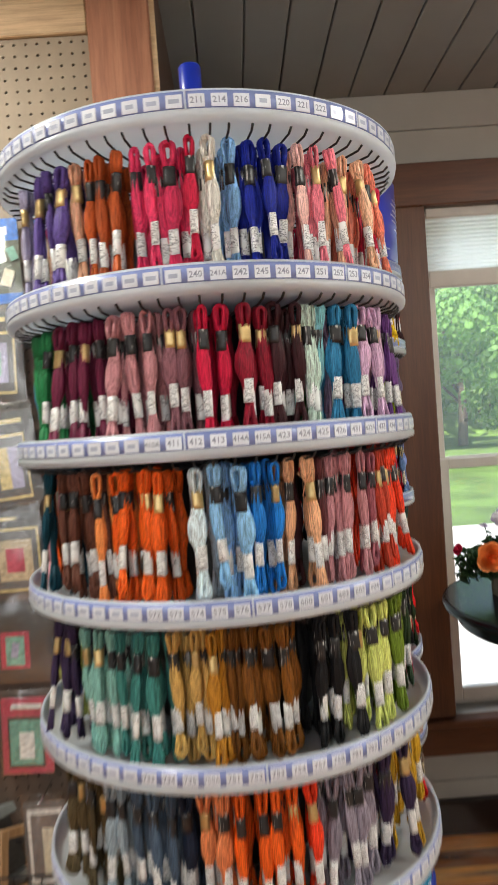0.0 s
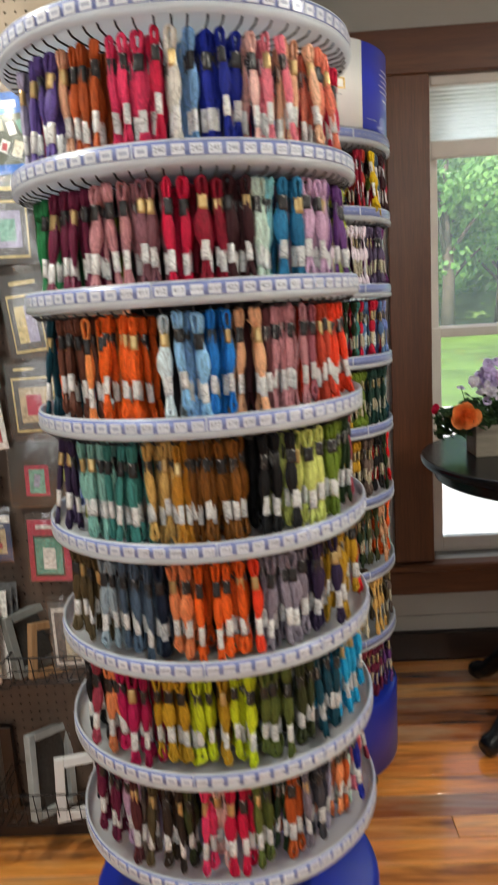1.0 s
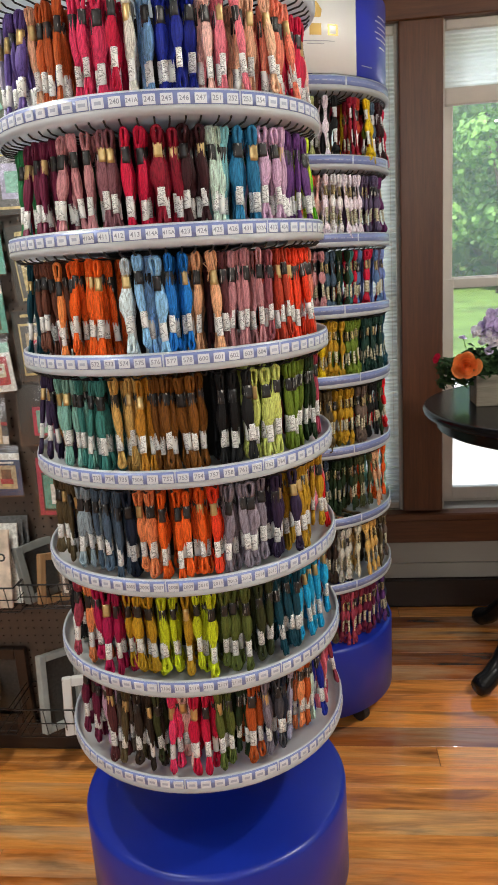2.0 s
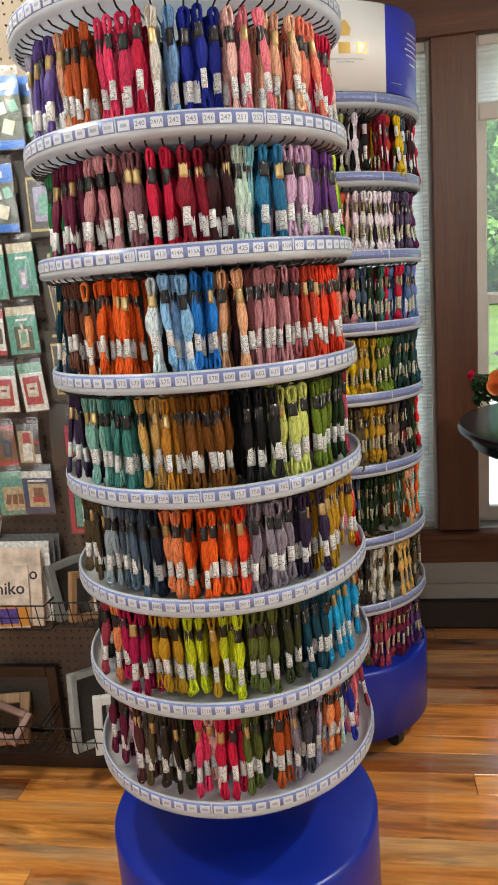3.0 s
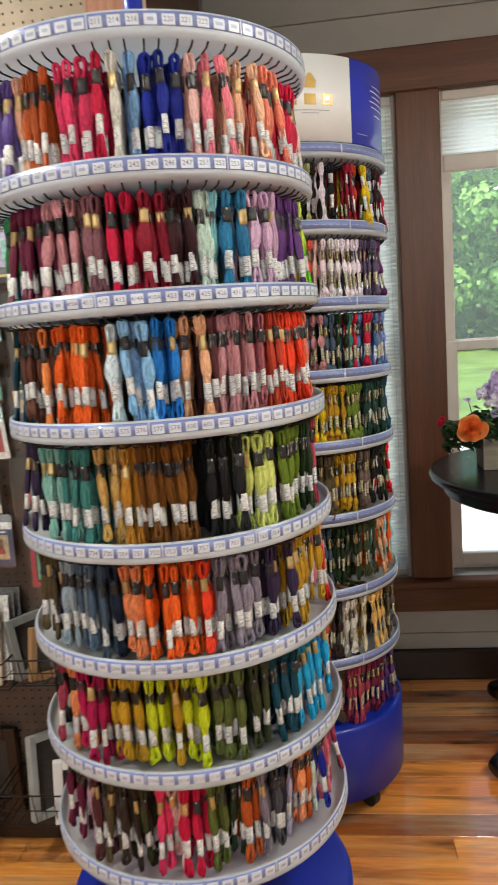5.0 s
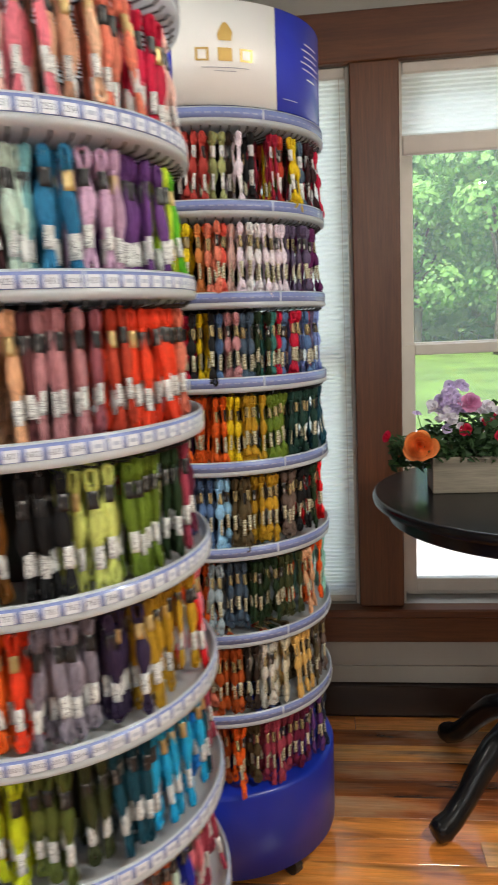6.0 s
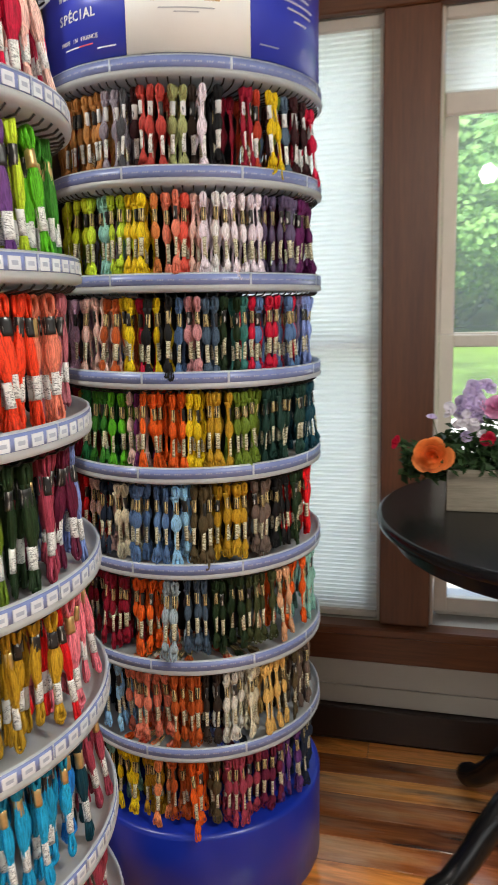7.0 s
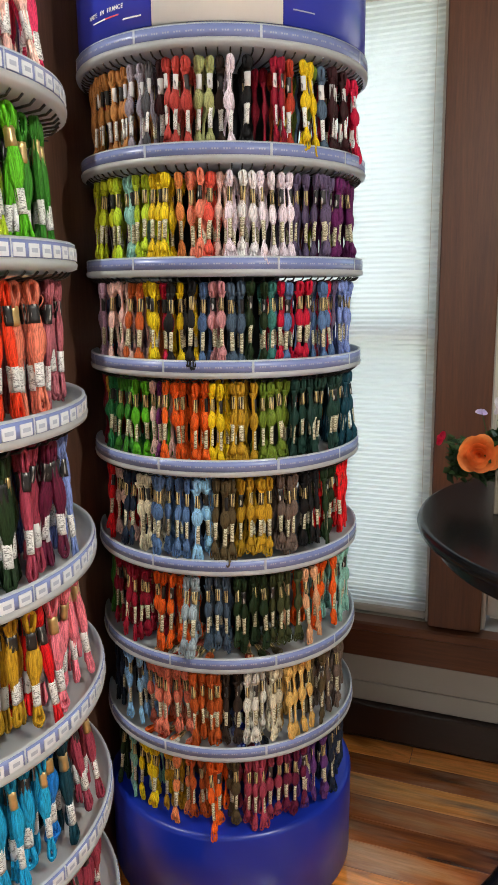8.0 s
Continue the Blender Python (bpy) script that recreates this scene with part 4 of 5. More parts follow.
def header_panels(t):
    """Printed card drum on the far tower."""
    z0, z1, r = 1.917, 2.125, 0.294
    for i, (d0, d1) in enumerate(((268, 314), (314, 373), (373, 433), (433, 490), (490, 553), (553, 628))):
        a0, a1 = radians(d0), radians(d1)
        ma = PRINT_WHITE if i % 2 == 0 else PRINT_BLUE
        p = mesh_object("header_panel", *lathe([(r - 0.003, z0), (r, z0), (r, z1), (r - 0.003, z1), (r - 0.003, z0)], 20, a0 + 0.0, a1 - 0.004), ma, t, "white printed card" if i % 2 == 0 else "blue printed card", False)
        p.data.polygons.foreach_set("use_smooth", [True] * len(p.data.polygons))
    mesh_object("header_lid", *lathe([(0, z1 - 0.012), (r - 0.0035, z1 - 0.012), (r - 0.0035, z1 - 0.008), (0, z1 - 0.008)], 64), TRAY, t, "", False)

    def on(a, z, dr=0.0012):
        return pose(0, 0, z, 0, 0, a) @ pose(r + dr, 0, 0, 90, 0, 90)

    def bar(a, z, w, h, ma, name="print_bar"):
        """A printed bar w degrees wide."""
        return mesh_object(name, *lathe([(r + 0.0005, z - h / 2), (r + 0.0012, z - h / 2), (r + 0.0012, z + h / 2), (r + 0.0005, z + h / 2), (r + 0.0005, z - h / 2)], 6, radians(a - w / 2), radians(a + w / 2)), ma, t)

    # emblem: plain gold shapes, a crest over three blocks
    crest = [(-0.014, -0.018), (0.014, -0.018), (0.017, -0.002), (0.010, 0.010), (0.003, 0.018), (-0.004, 0.016), (-0.010, 0.006), (-0.016, -0.006)]
    bm = bmesh.new()
    vs = [bm.verts.new((u, v, 0)) for u, v in crest]
    f = bm.faces.new(vs)
    ex = bmesh.ops.extrude_face_region(bm, geom=[f])
    bmesh.ops.translate(bm, vec=(0, 0, 0.0008), verts=[v for v in ex["geom"] if isinstance(v, bmesh.types.BMVert)])
    part("emblem", bm, GOLD, t, "gold printed crest").matrix_basis = on(290, 2.062)
    for da in (-9.6, 9.2):
        for q in (-2.3, 2.3):
            bar(290 + da + q, 2.017, 1.0, 0.026, GOLD, "emblem_block")
        for dz in (-0.0112, 0.0112):
            bar(290 + da, 2.017 + dz, 3.6, 0.0036, GOLD, "emblem_block")
    bar(290, 2.017, 6.0, 0.026, GOLD, "emblem_block")
    bar(290, 1.991, 20, 0.0014, INK_GREY)
    bar(290, 1.984, 9, 0.0012, INK_GREY)
    # blue panel right of the emblem: lines of fine white print
    for q, (w, dz) in enumerate(((13, 0), (18, 1), (14, 2), (20, 3), (17, 4), (9, 5.4))):
        bar(340, 2.075 - 0.0135 * dz, w, 0.0028, INK_WHITE)
    bar(322, 1.943, 9, 0.002, INK_TAG)
    # blue panel left of the emblem
    word = "SP\u00c9CIAL"
    for q, ch in enumerate(word):
        flat_text("letter", ch, 0.024, on(237 + 2.9 * q, 2.0), INK_WHITE, t)
    for q in range(5):
        bar(237 + 2.9 * q, 2.042, 1.9, 0.016, INK_WHITE)
    for q, ch in enumerate("N\u00c9"):
        flat_text("letter", ch, 0.024, on(251.5 + 2.9 * q, 2.042), INK_WHITE, t)
    for q, ch in enumerate("MADE IN FRANCE"):
        if ch != " ":
            flat_text("letter", ch, 0.0105, on(237 + 1.45 * q, 1.958), INK_WHITE, t, 0.0002)
    bar(243.0, 1.946, 8, 0.0022, INK_WHITE)
    bar(250.5, 1.946, 7, 0.0022, INK_RED)
    bar(260, 1.936, 8, 0.0022, INK_WHITE)


header_panels(far_tower)

# number print on the near tower's tags
for (k, i), n in PRINTED.items():
    a = FIRST + 5.0 * i + TAG_TURN[k]
    flat_text("number_print", n, 0.0105 if len(n) < 4 else 0.0088, pose(0, 0, NEAR_TIERS[k] + 0.003, 0, 0, a) @ pose(RIM + 0.0019, 0, 0, 90, 0, 90), INK_GREY, near_tower, 0.0001)

# ---- pedestal table with flowers ----


def pedestal_table(x, y, top):
    t = thing("pedestal_table", "round black painted pedestal table with curved legs", "table", (x, y, 0))
    mesh_object("tabletop", *lathe([(0, top - 0.03), (0.452, top - 0.03), (0.456, top - 0.03), (0.468, top - 0.024), (0.471, top - 0.012), (0.467, top - 0.003), (0.461, top), (0.4595, top), (0.446, top), (0, top)], 96), BLACK_PAINT, t, "", True)
    mesh_object("apron", *lathe([(0.416, top - 0.0305), (0.425, top - 0.0305), (0.426, top - 0.0315), (0.426, top - 0.034), (0.426, top - 0.068), (0.4255, top - 0.0715), (0.424, top - 0.072), (0.416, top - 0.072), (0.416, top - 0.0305)], 96), BLACK_PAINT, t, "", True)
    mesh_object("column", *lathe([(0.0, 0.16), (0.05, 0.16), (0.06, 0.19), (0.06, 0.25), (0.045, 0.29), (0.055, 0.36), (0.062, 0.45), (0.05, 0.56), (0.036, 0.66), (0.04, 0.74), (0.07, 0.80), (0.12, top - 0.05), (0.14, top - 0.031), (0, top - 0.031)], 40), BLACK_PAINT, t, "", True)
    for a in (212, 126, 36, 304):
        c, s = math.cos(radians(a)), math.sin(radians(a))
        prof = ((0.045, 0.27, 0.038), (0.10, 0.265, 0.040), (0.17, 0.225, 0.038), (0.23, 0.165, 0.035), (0.28, 0.10, 0.032), (0.325, 0.055, 0.032), (0.362, 0.038, 0.036), (0.385, 0.032, 0.028))
        mesh_object("leg", *tube([(r * c, r * s, z) for r, z, w in prof], [w for r, z, w in prof], 12), BLACK_PAINT, t, "", True)
    return t


pedestal_table(1.08, 2.095, 0.958)


def petals_rose(r, rings, rnd):
    """Loose overlapping petals, upright in the heart and opening out with a curled lip round it."""
    pieces = []
    for k in range(rings):
        f = (k + 0.7) / (rings - 0.3)
        m = 3 + (k > 0) + (k > 2)
        turn = rnd.uniform(0, 6.28)
        for q in range(m):
            a = turn + 2 * math.pi * q / m + rnd.uniform(-0.25, 0.25)
            half = math.pi / m * rnd.uniform(1.15, 1.5)
            wide, lift, wave = rnd.uniform(0.86, 1.12), rnd.uniform(-0.12, 0.10), rnd.uniform(0, 6.28)
            v, fc = [], []
            for i in range(8):
                for j in range(7):
                    u, h = i / 3.5 - 1, j / 6
                    h *= 1 - 0.24 * u * u + 0.03 * math.sin(4 * u + wave)
                    rho = r * f * wide * math.sin(h * math.pi / 2) ** 0.75 * (1 - 0.10 * u * u) + r * 0.10 * f * h ** 5
                    z = r * (-0.5 + h * (1.2 - 0.62 * f + lift)) - r * 0.20 * f * h ** 6 + 0.05 * r * f * math.sin(3 * u + wave) * h
                    ph = a + u * half * (0.75 + 0.25 * h)
                    v.append((rho * math.cos(ph), rho * math.sin(ph), z))
            for i in range(7):
                for j in range(6):
                    fc.append((i * 7 + j, i * 7 + j + 1, (i + 1) * 7 + j + 1, (i + 1) * 7 + j))
            pieces.append((v, fc))
    return merged(pieces)


def flower_planter(x0, y0, z, w, d, h):
    p = thing("flower_planter", "weathered grey wooden planter box full of mixed flowers", "planter", (x0, y0, z))
    for nm, a in (("front_board", (0, 0, 0, w, 0.014, h)), ("back_board", (0, d - 0.014, 0, w, d, h)), ("end_board", (0.001, 0.0142, 0, 0.015, d - 0.0142, h - 0.001)), ("end_board", (w - 0.015, 0.0142, 0, w - 0.001, d - 0.0142, h - 0.001)), ("bottom_board", (0.0152, 0.0142, 0.002, w - 0.0152, d - 0.0142, 0.014))):
        part(nm, box_bm(*a, 0.002), GREY_WOOD, p)
    rr = random.Random(21)
    # greenery
    v, f = [], []
    for q in range(1900):
        cx, cy = rr.uniform(-0.02, w + 0.03), rr.uniform(-0.01, d + 0.02)
        cz = h + rr.uniform(-0.015, 0.15) * (1 - abs(cx / w - 0.4)) * rr.uniform(0.4, 1)
        if rr.random() < 0.16:
            cx, cz, cy = rr.uniform(-0.11, 0.01), h + rr.uniform(-0.04, 0.05), rr.uniform(0.035, d)
        L, W = rr.uniform(0.018, 0.045), rr.uniform(0.005, 0.012)
        m = Matrix.Translation((cx, cy, cz)) @ Euler((rr.uniform(-1.2, 1.2), rr.uniform(-1.2, 1.2), rr.uniform(0, 6.3))).to_matrix().to_4x4()
        o = len(v)
        v += [m @ Vector(c) for c in ((0, -L / 2, 0), (W, 0, 0.003), (0, L / 2, 0), (-W, 0, 0.003))]
        f.append((o, o + 1, o + 2, o + 3))
    mesh_object("greenery", v, f, BOUQUET_LEAF, p, "dark green leaves")
    cols = {"orange": (0.92, 0.25, 0.055), "crimson": (0.70, 0.014, 0.07), "pink": (0.68, 0.30, 0.50), "lilac": (0.66, 0.55, 0.78), "white": (0.76, 0.72, 0.78)}
    ms = {k: petal(k + "_petals", c) for k, c in cols.items()}
    spots = [("orange_rose", "orange", -0.036, -0.012, 0.040, 0.046, 5, (84, -8)), ("pink_rose", "pink", 0.108, 0.03, 0.155, 0.030, 4, (50, 0)), ("carnation", "crimson", 0.093, 0.01, 0.078, 0.018, 4, (60, 0)),
             ("carnation", "crimson", 0.19, 0.02, 0.108, 0.021, 4, (60, 10)), ("carnation", "crimson", 0.152, 0.015, 0.098, 0.016, 4, (55, 0)), ("carnation", "crimson", 0.185, 0.005, 0.06, 0.016, 4, (70, 0)), ("carnation", "crimson", -0.124, 0.03, 0.062, 0.016, 3, (30, -60)), ("white_blossom", "lilac", -0.036, 0.04, 0.126, 0.013, 2, (20, 10)),
             ("orange_rose", "orange", 0.235, 0.03, 0.145, 0.026, 4, (50, 20)), ("orange_rose", "orange", 0.34, 0.03, 0.10, 0.036, 5, (60, 15)), ("pink_rose", "pink", 0.30, 0.05, 0.15, 0.028, 4, (40, 0))]
    for q in range(64):
        spots.append(("stock_blossom", "lilac", 0.062 + rr.gauss(0, 0.021), 0.055 + rr.uniform(-0.03, 0.03), 0.150 + rr.gauss(0, 0.026), rr.uniform(0.011, 0.016), 2, (rr.uniform(20, 80), rr.uniform(-40, 40))))
    for q in range(34):
        spots.append(("white_blossom", "white", rr.choice((0.02, 0.06, 0.14, 0.17, 0.25)) + rr.uniform(-0.02, 0.02), 0.03 + rr.uniform(-0.02, 0.02), 0.115 + rr.uniform(-0.03, 0.035), rr.uniform(0.010, 0.015), 2, (rr.uniform(30, 80), rr.uniform(-40, 40))))
    for nm, c, px, py, pz, r, n, (tx, ty) in spots:
        o = mesh_object(nm, *petals_rose(r, n, rr), ms[c], p, c + " bloom", True)
        o.matrix_basis = pose(px, py, h + pz - 0.002, tx, ty, 0)
    for q in range(7):
        a = (rr.uniform(0.02, 0.2), 0.05, h)
        b = (a[0] + rr.uniform(-0.03, 0.03), 0.05, h + rr.uniform(0.07, 0.12))
        mesh_object("stem", *tube([a, ((a[0] + b[0]) / 2, 0.045, (a[2] + b[2]) / 2), b], 0.0012, 5), BOUQUET_LEAF, p)
    mesh_object("stem", *tube([(0.0, 0.03, h), (-0.06, 0.03, h + 0.02), (-0.118, 0.03, h + 0.056)], 0.0014, 5), BOUQUET_LEAF, p)
    mesh_object("stem", *tube([(0.02, 0.04, h), (-0.02, 0.042, h + 0.06), (-0.036, 0.04, h + 0.12)], 0.0012, 5), BOUQUET_LEAF, p)
    return p


flower_planter(0.775, 2.075, 0.958, 0.40, 0.12, 0.102)

# ---- hanging kits on the pegboard ----
HUES = {"blue": (0.03, 0.16, 0.55), "dark": (0.045, 0.043, 0.04), "teal": (0.12, 0.36, 0.29), "white": (0.72, 0.72, 0.69), "red": (0.45, 0.06, 0.07), "brown": (0.20, 0.10, 0.06), "navy": (0.04, 0.075, 0.16), "pink": (0.46, 0.05, 0.09),
        "gold": (0.58, 0.47, 0.22), "grey": (0.12, 0.12, 0.12), "moss": (0.095, 0.11, 0.075), "cream": (0.60, 0.56, 0.42), "mint": (0.20, 0.42, 0.33), "sand": (0.50, 0.40, 0.26), "lilac": (0.36, 0.34, 0.48)}
CARD = {k: plain(k + "_card", c, 0.4, spread=0.32, scale=110, relief=0.0, coat=0.2) for k, c in HUES.items()}


def kit(x0, z0, x1, z1, depth, tilt, base, label, art):
    """A bagged card on a hook. art: rectangles (u0, v0, u1, v1, hue) on the card, as fractions of it."""
    w, h = x1 - x0, z1 - z0
    k = thing("craft_kit", label, "craft kit", ((x0 + x1) / 2, PY - depth, z1), (0, tilt, 0), group="craft kits on the pegboard")
    bz = -0.022
    part("card", box_bm(-w / 2 + 0.004, -0.001, -h + 0.004, w / 2 - 0.004, 0.003, bz), CARD[base], k)
    for n, (u0, v0, u1, v1, hue) in enumerate(art):
        bx = lambda u: -w / 2 + 0.004 + u * (w - 0.008)
        bv = lambda v: bz + v * (-h + 0.004 - bz)
        y = -0.0013 - 0.0006 * (n + 1)
        small = (u1 - u0) * (v1 - v0) < 0.045 and u1 - u0 < 0.3
        cu, cv = (bx(u0) + bx(u1)) / 2, (bv(v0) + bv(v1)) / 2
        m = pose(cu, 0, cv, 0, ((n * 53) % 60 - 30) if small else 0, 0) @ pose(-cu, 0, -cv)
        part("printed_panel", box_bm(bx(u0), y, bv(v1), bx(u1), -0.0011, bv(v0), m=m), CARD[hue], k)
    # puffed clear bag
    nx, nz = 8, 8
    v, f = [], []
    for i in range(nx + 1):
        for j in range(nz + 1):
            u, t = i / nx, j / nz
            puff = 0.010 * (math.sin(u * math.pi) * math.sin(t * math.pi)) ** 0.5
            v.append((-w / 2 + u * w, -0.005 - puff + 0.002 * math.sin(u * 9 + t * 7), -t * h))
    for i in range(nx):
        for j in range(nz):
            a = i * (nz + 1) + j
            f.append((a, a + 1, a + nz + 2, a + nz + 1))
    bag = mesh_object("bag", v, f, FILM, k, "clear plastic bag", True)
    bag.visible_shadow = False
    mesh_object("hook", *tube([(0, depth - 0.001, -0.012), (0, 0.0, -0.012), (0, -0.03, -0.012), (0, -0.034, -0.006)], 0.0018, 6), CHROME, k, "chrome peg hook")
    return k


TRILOGY = [(0, 0, 1, 0.26, "blue"), (0, 0.26, 1, 0.88, "moss"), (0, 0.88, 1, 1, "blue"), (0.25, 0.10, 0.8, 0.19, "white"), (0.08, 0.36, 0.26, 0.52, "white"), (0.33, 0.33, 0.50, 0.47, "cream"), (0.58, 0.36, 0.74, 0.52, "white"), (0.80, 0.34, 0.95, 0.5, "mint"), (0.12, 0.60, 0.30, 0.78, "mint"), (0.40, 0.58, 0.58, 0.74, "white"), (0.66, 0.60, 0.86, 0.80, "cream"), (0.44, 0.62, 0.54, 0.71, "red")]
GOLDFRAME = [(0.17, 0.22, 0.88, 0.93, "gold"), (0.20, 0.255, 0.85, 0.895, "grey"), (0.29, 0.35, 0.76, 0.80, "lilac"), (0.38, 0.45, 0.66, 0.72, "mint"), (0.25, 0.06, 0.75, 0.11, "gold")]
GOLDFRAME_B = [(0.12, 0.24, 0.80, 0.95, "gold"), (0.15, 0.275, 0.77, 0.915, "grey"), (0.25, 0.38, 0.68, 0.83, "lilac"), (0.25, 0.38, 0.46, 0.83, "gold"), (0.25, 0.08, 0.8, 0.13, "gold")]
GOLDFRAME_C = [(0.12, 0.18, 0.95, 0.93, "gold"), (0.155, 0.215, 0.915, 0.895, "grey"), (0.25, 0.32, 0.82, 0.80, "sand"), (0.38, 0.42, 0.68, 0.70, "pink"), (0.2, 0.05, 0.6, 0.09, "gold")]
GREYPIC = [(0.2, 0.3, 0.7, 0.9, "dark"), (0.25, 0.36, 0.65, 0.84, "pink"), (0.32, 0.42, 0.58, 0.8, "mint"), (0.40, 0.5, 0.50, 0.7, "lilac")]
PINKPIC = [(0.12, 0.25, 0.84, 0.92, "dark"), (0.16, 0.29, 0.80, 0.88, "teal"), (0.34, 0.45, 0.64, 0.80, "white"), (0.2, 0.08, 0.8, 0.14, "white")]
ORNAMENT = [(0, 0, 1, 0.18, "cream"), (0.30, 0.255, 0.72, 0.30, "white"), (0.22, 0.42, 0.82, 0.92, "moss"), (0.36, 0.48, 0.68, 0.86, "cream"), (0.42, 0.54, 0.62, 0.78, "mint"), (0.47, 0.36, 0.55, 0.5, "cream")]
JEWEL = [(0, 0, 1, 0.18, "cream"), (0.30, 0.255, 0.72, 0.30, "white"), (0.25, 0.42, 0.78, 0.92, "teal"), (0.36, 0.5, 0.66, 0.86, "lilac"), (0.44, 0.56, 0.58, 0.78, "white")]
REDSAMPLER = [(0, 0, 1, 0.2, "mint"), (0.12, 0.28, 0.82, 0.86, "red"), (0.24, 0.42, 0.70, 0.70, "cream"), (0.32, 0.47, 0.62, 0.62, "white"), (0.36, 0.50, 0.58, 0.55, "red")]
STOCKING = [(0, 0, 1, 0.2, "red"), (0, 0.2, 1, 0.9, "white"), (0, 0.9, 1, 1, "red"), (0.1, 0.45, 0.4, 0.75, "grey"), (0.55, 0.42, 0.9, 0.75, "grey"), (0.2, 0.06, 0.8, 0.13, "white")]
BAUBLE = [(0.14, 0.1, 1, 0.9, "brown"), (0.14, 0.1, 0.5, 0.45, "moss"), (0.42, 0.35, 0.78, 0.78, "navy"), (0.5, 0.42, 0.7, 0.7, "grey")]
SANTA = [(0.03, 0.15, 0.72, 0.95, "sand"), (0.25, 0.2, 0.6, 0.45, "red"), (0.2, 0.48, 0.62, 0.9, "white"), (0.75, 0.4, 1, 0.48, "red"), (0.75, 0.75, 1, 0.95, "white")]
WREATH = [(0, 0, 1, 0.16, "white"), (0.18, 0.29, 0.84, 0.84, "sand"), (0.36, 0.38, 0.68, 0.66, "brown"), (0.32, 0.60, 0.72, 0.72, "red"), (0.36, 0.72, 0.68, 0.78, "gold"), (0.2, 0.2, 0.8, 0.24, "white")]
JOY = [(0, 0, 1, 0.16, "mint"), (0.2, 0.35, 1, 0.9, "sand"), (0.3, 0.52, 0.48, 0.75, "brown"), (0.55, 0.52, 0.72, 0.75, "brown"), (0.78, 0.52, 0.95, 0.75, "brown")]
DARKBAG = "black card stitch kit with a gold-framed picture"
for row in (
    # outer column
    (-0.680, 1.845, -0.520, 2.045, 0.045, 0.5, "moss", "blue and green ornament kit in a clear bag on a hook", TRILOGY),
    (-0.545, 1.833, -0.418, 2.045, 0.022, -0.5, "moss", "blue and green ornament kit in a clear bag on a hook", TRILOGY),
    (-0.715, 1.640, -0.566, 1.835, 0.050, 0.0, "moss", "blue and green ornament kit in a clear bag on a hook", TRILOGY),
    (-0.705, 1.468, -0.625, 1.637, 0.045, 0.5, "teal", "teal ornament kit with a jewelled bauble picture", JEWEL),
    (-0.622, 1.473, -0.541, 1.637, 0.047, -1.0, "teal", "teal ornament kit with a jewelled bauble picture", JEWEL),
    (-0.735, 1.318, -0.652, 1.470, 0.043, 1.5, "red", "red and white stocking kit in a clear bag", STOCKING),
    (-0.650, 1.318, -0.557, 1.472, 0.049, -1.0, "teal", "teal ornament kit with a cream bauble picture", ORNAMENT),
    (-0.720, 1.158, -0.641, 1.312, 0.044, 0.5, "white", "white card kit with a small red sampler", REDSAMPLER),
    (-0.640, 1.158, -0.563, 1.318, 0.048, -4.0, "white", "white card kit with a small red sampler", REDSAMPLER),
    (-0.745, 1.004, -0.670, 1.145, 0.046, -1.0, "red", "red bordered kit with a bauble photograph", BAUBLE),
    (-0.669, 1.004, -0.596, 1.145, 0.044, 1.0, "grey", "grey kit with a small stitched santa panel", SANTA),
    (-0.757, 0.855, -0.668, 1.010, 0.044, -1.5, "teal", "teal kit with a brown lettered panel", JOY),
    (-0.672, 0.858, -0.574, 1.010, 0.048, 1.0, "navy", "navy and white kit with a stitched wreath picture", WREATH),
    (-0.835, 0.757, -0.742, 0.872, 0.046, 16.0, "white", "white card kit hanging askew on its hook", REDSAMPLER),
    # inner column
    (-0.572, 1.622, -0.423, 1.842, 0.030, 1.0, "dark", DARKBAG, GOLDFRAME),
    (-0.549, 1.392, -0.421, 1.622, 0.030, -5.0, "dark", DARKBAG, GOLDFRAME_B),
    (-0.557, 1.185, -0.418, 1.400, 0.030, -1.0, "dark", DARKBAG, GOLDFRAME_C),
    (-0.572, 0.998, -0.405, 1.196, 0.026, 1.5, "dark", "dark card kit with a small pink and green picture", GREYPIC),
    (-0.545, 0.787, -0.425, 0.984, 0.026, 2.0, "pink", "pink bordered kit with a framed snowy picture", PINKPIC)):
    kit(*row)

# ---- wire baskets with books and frames ----


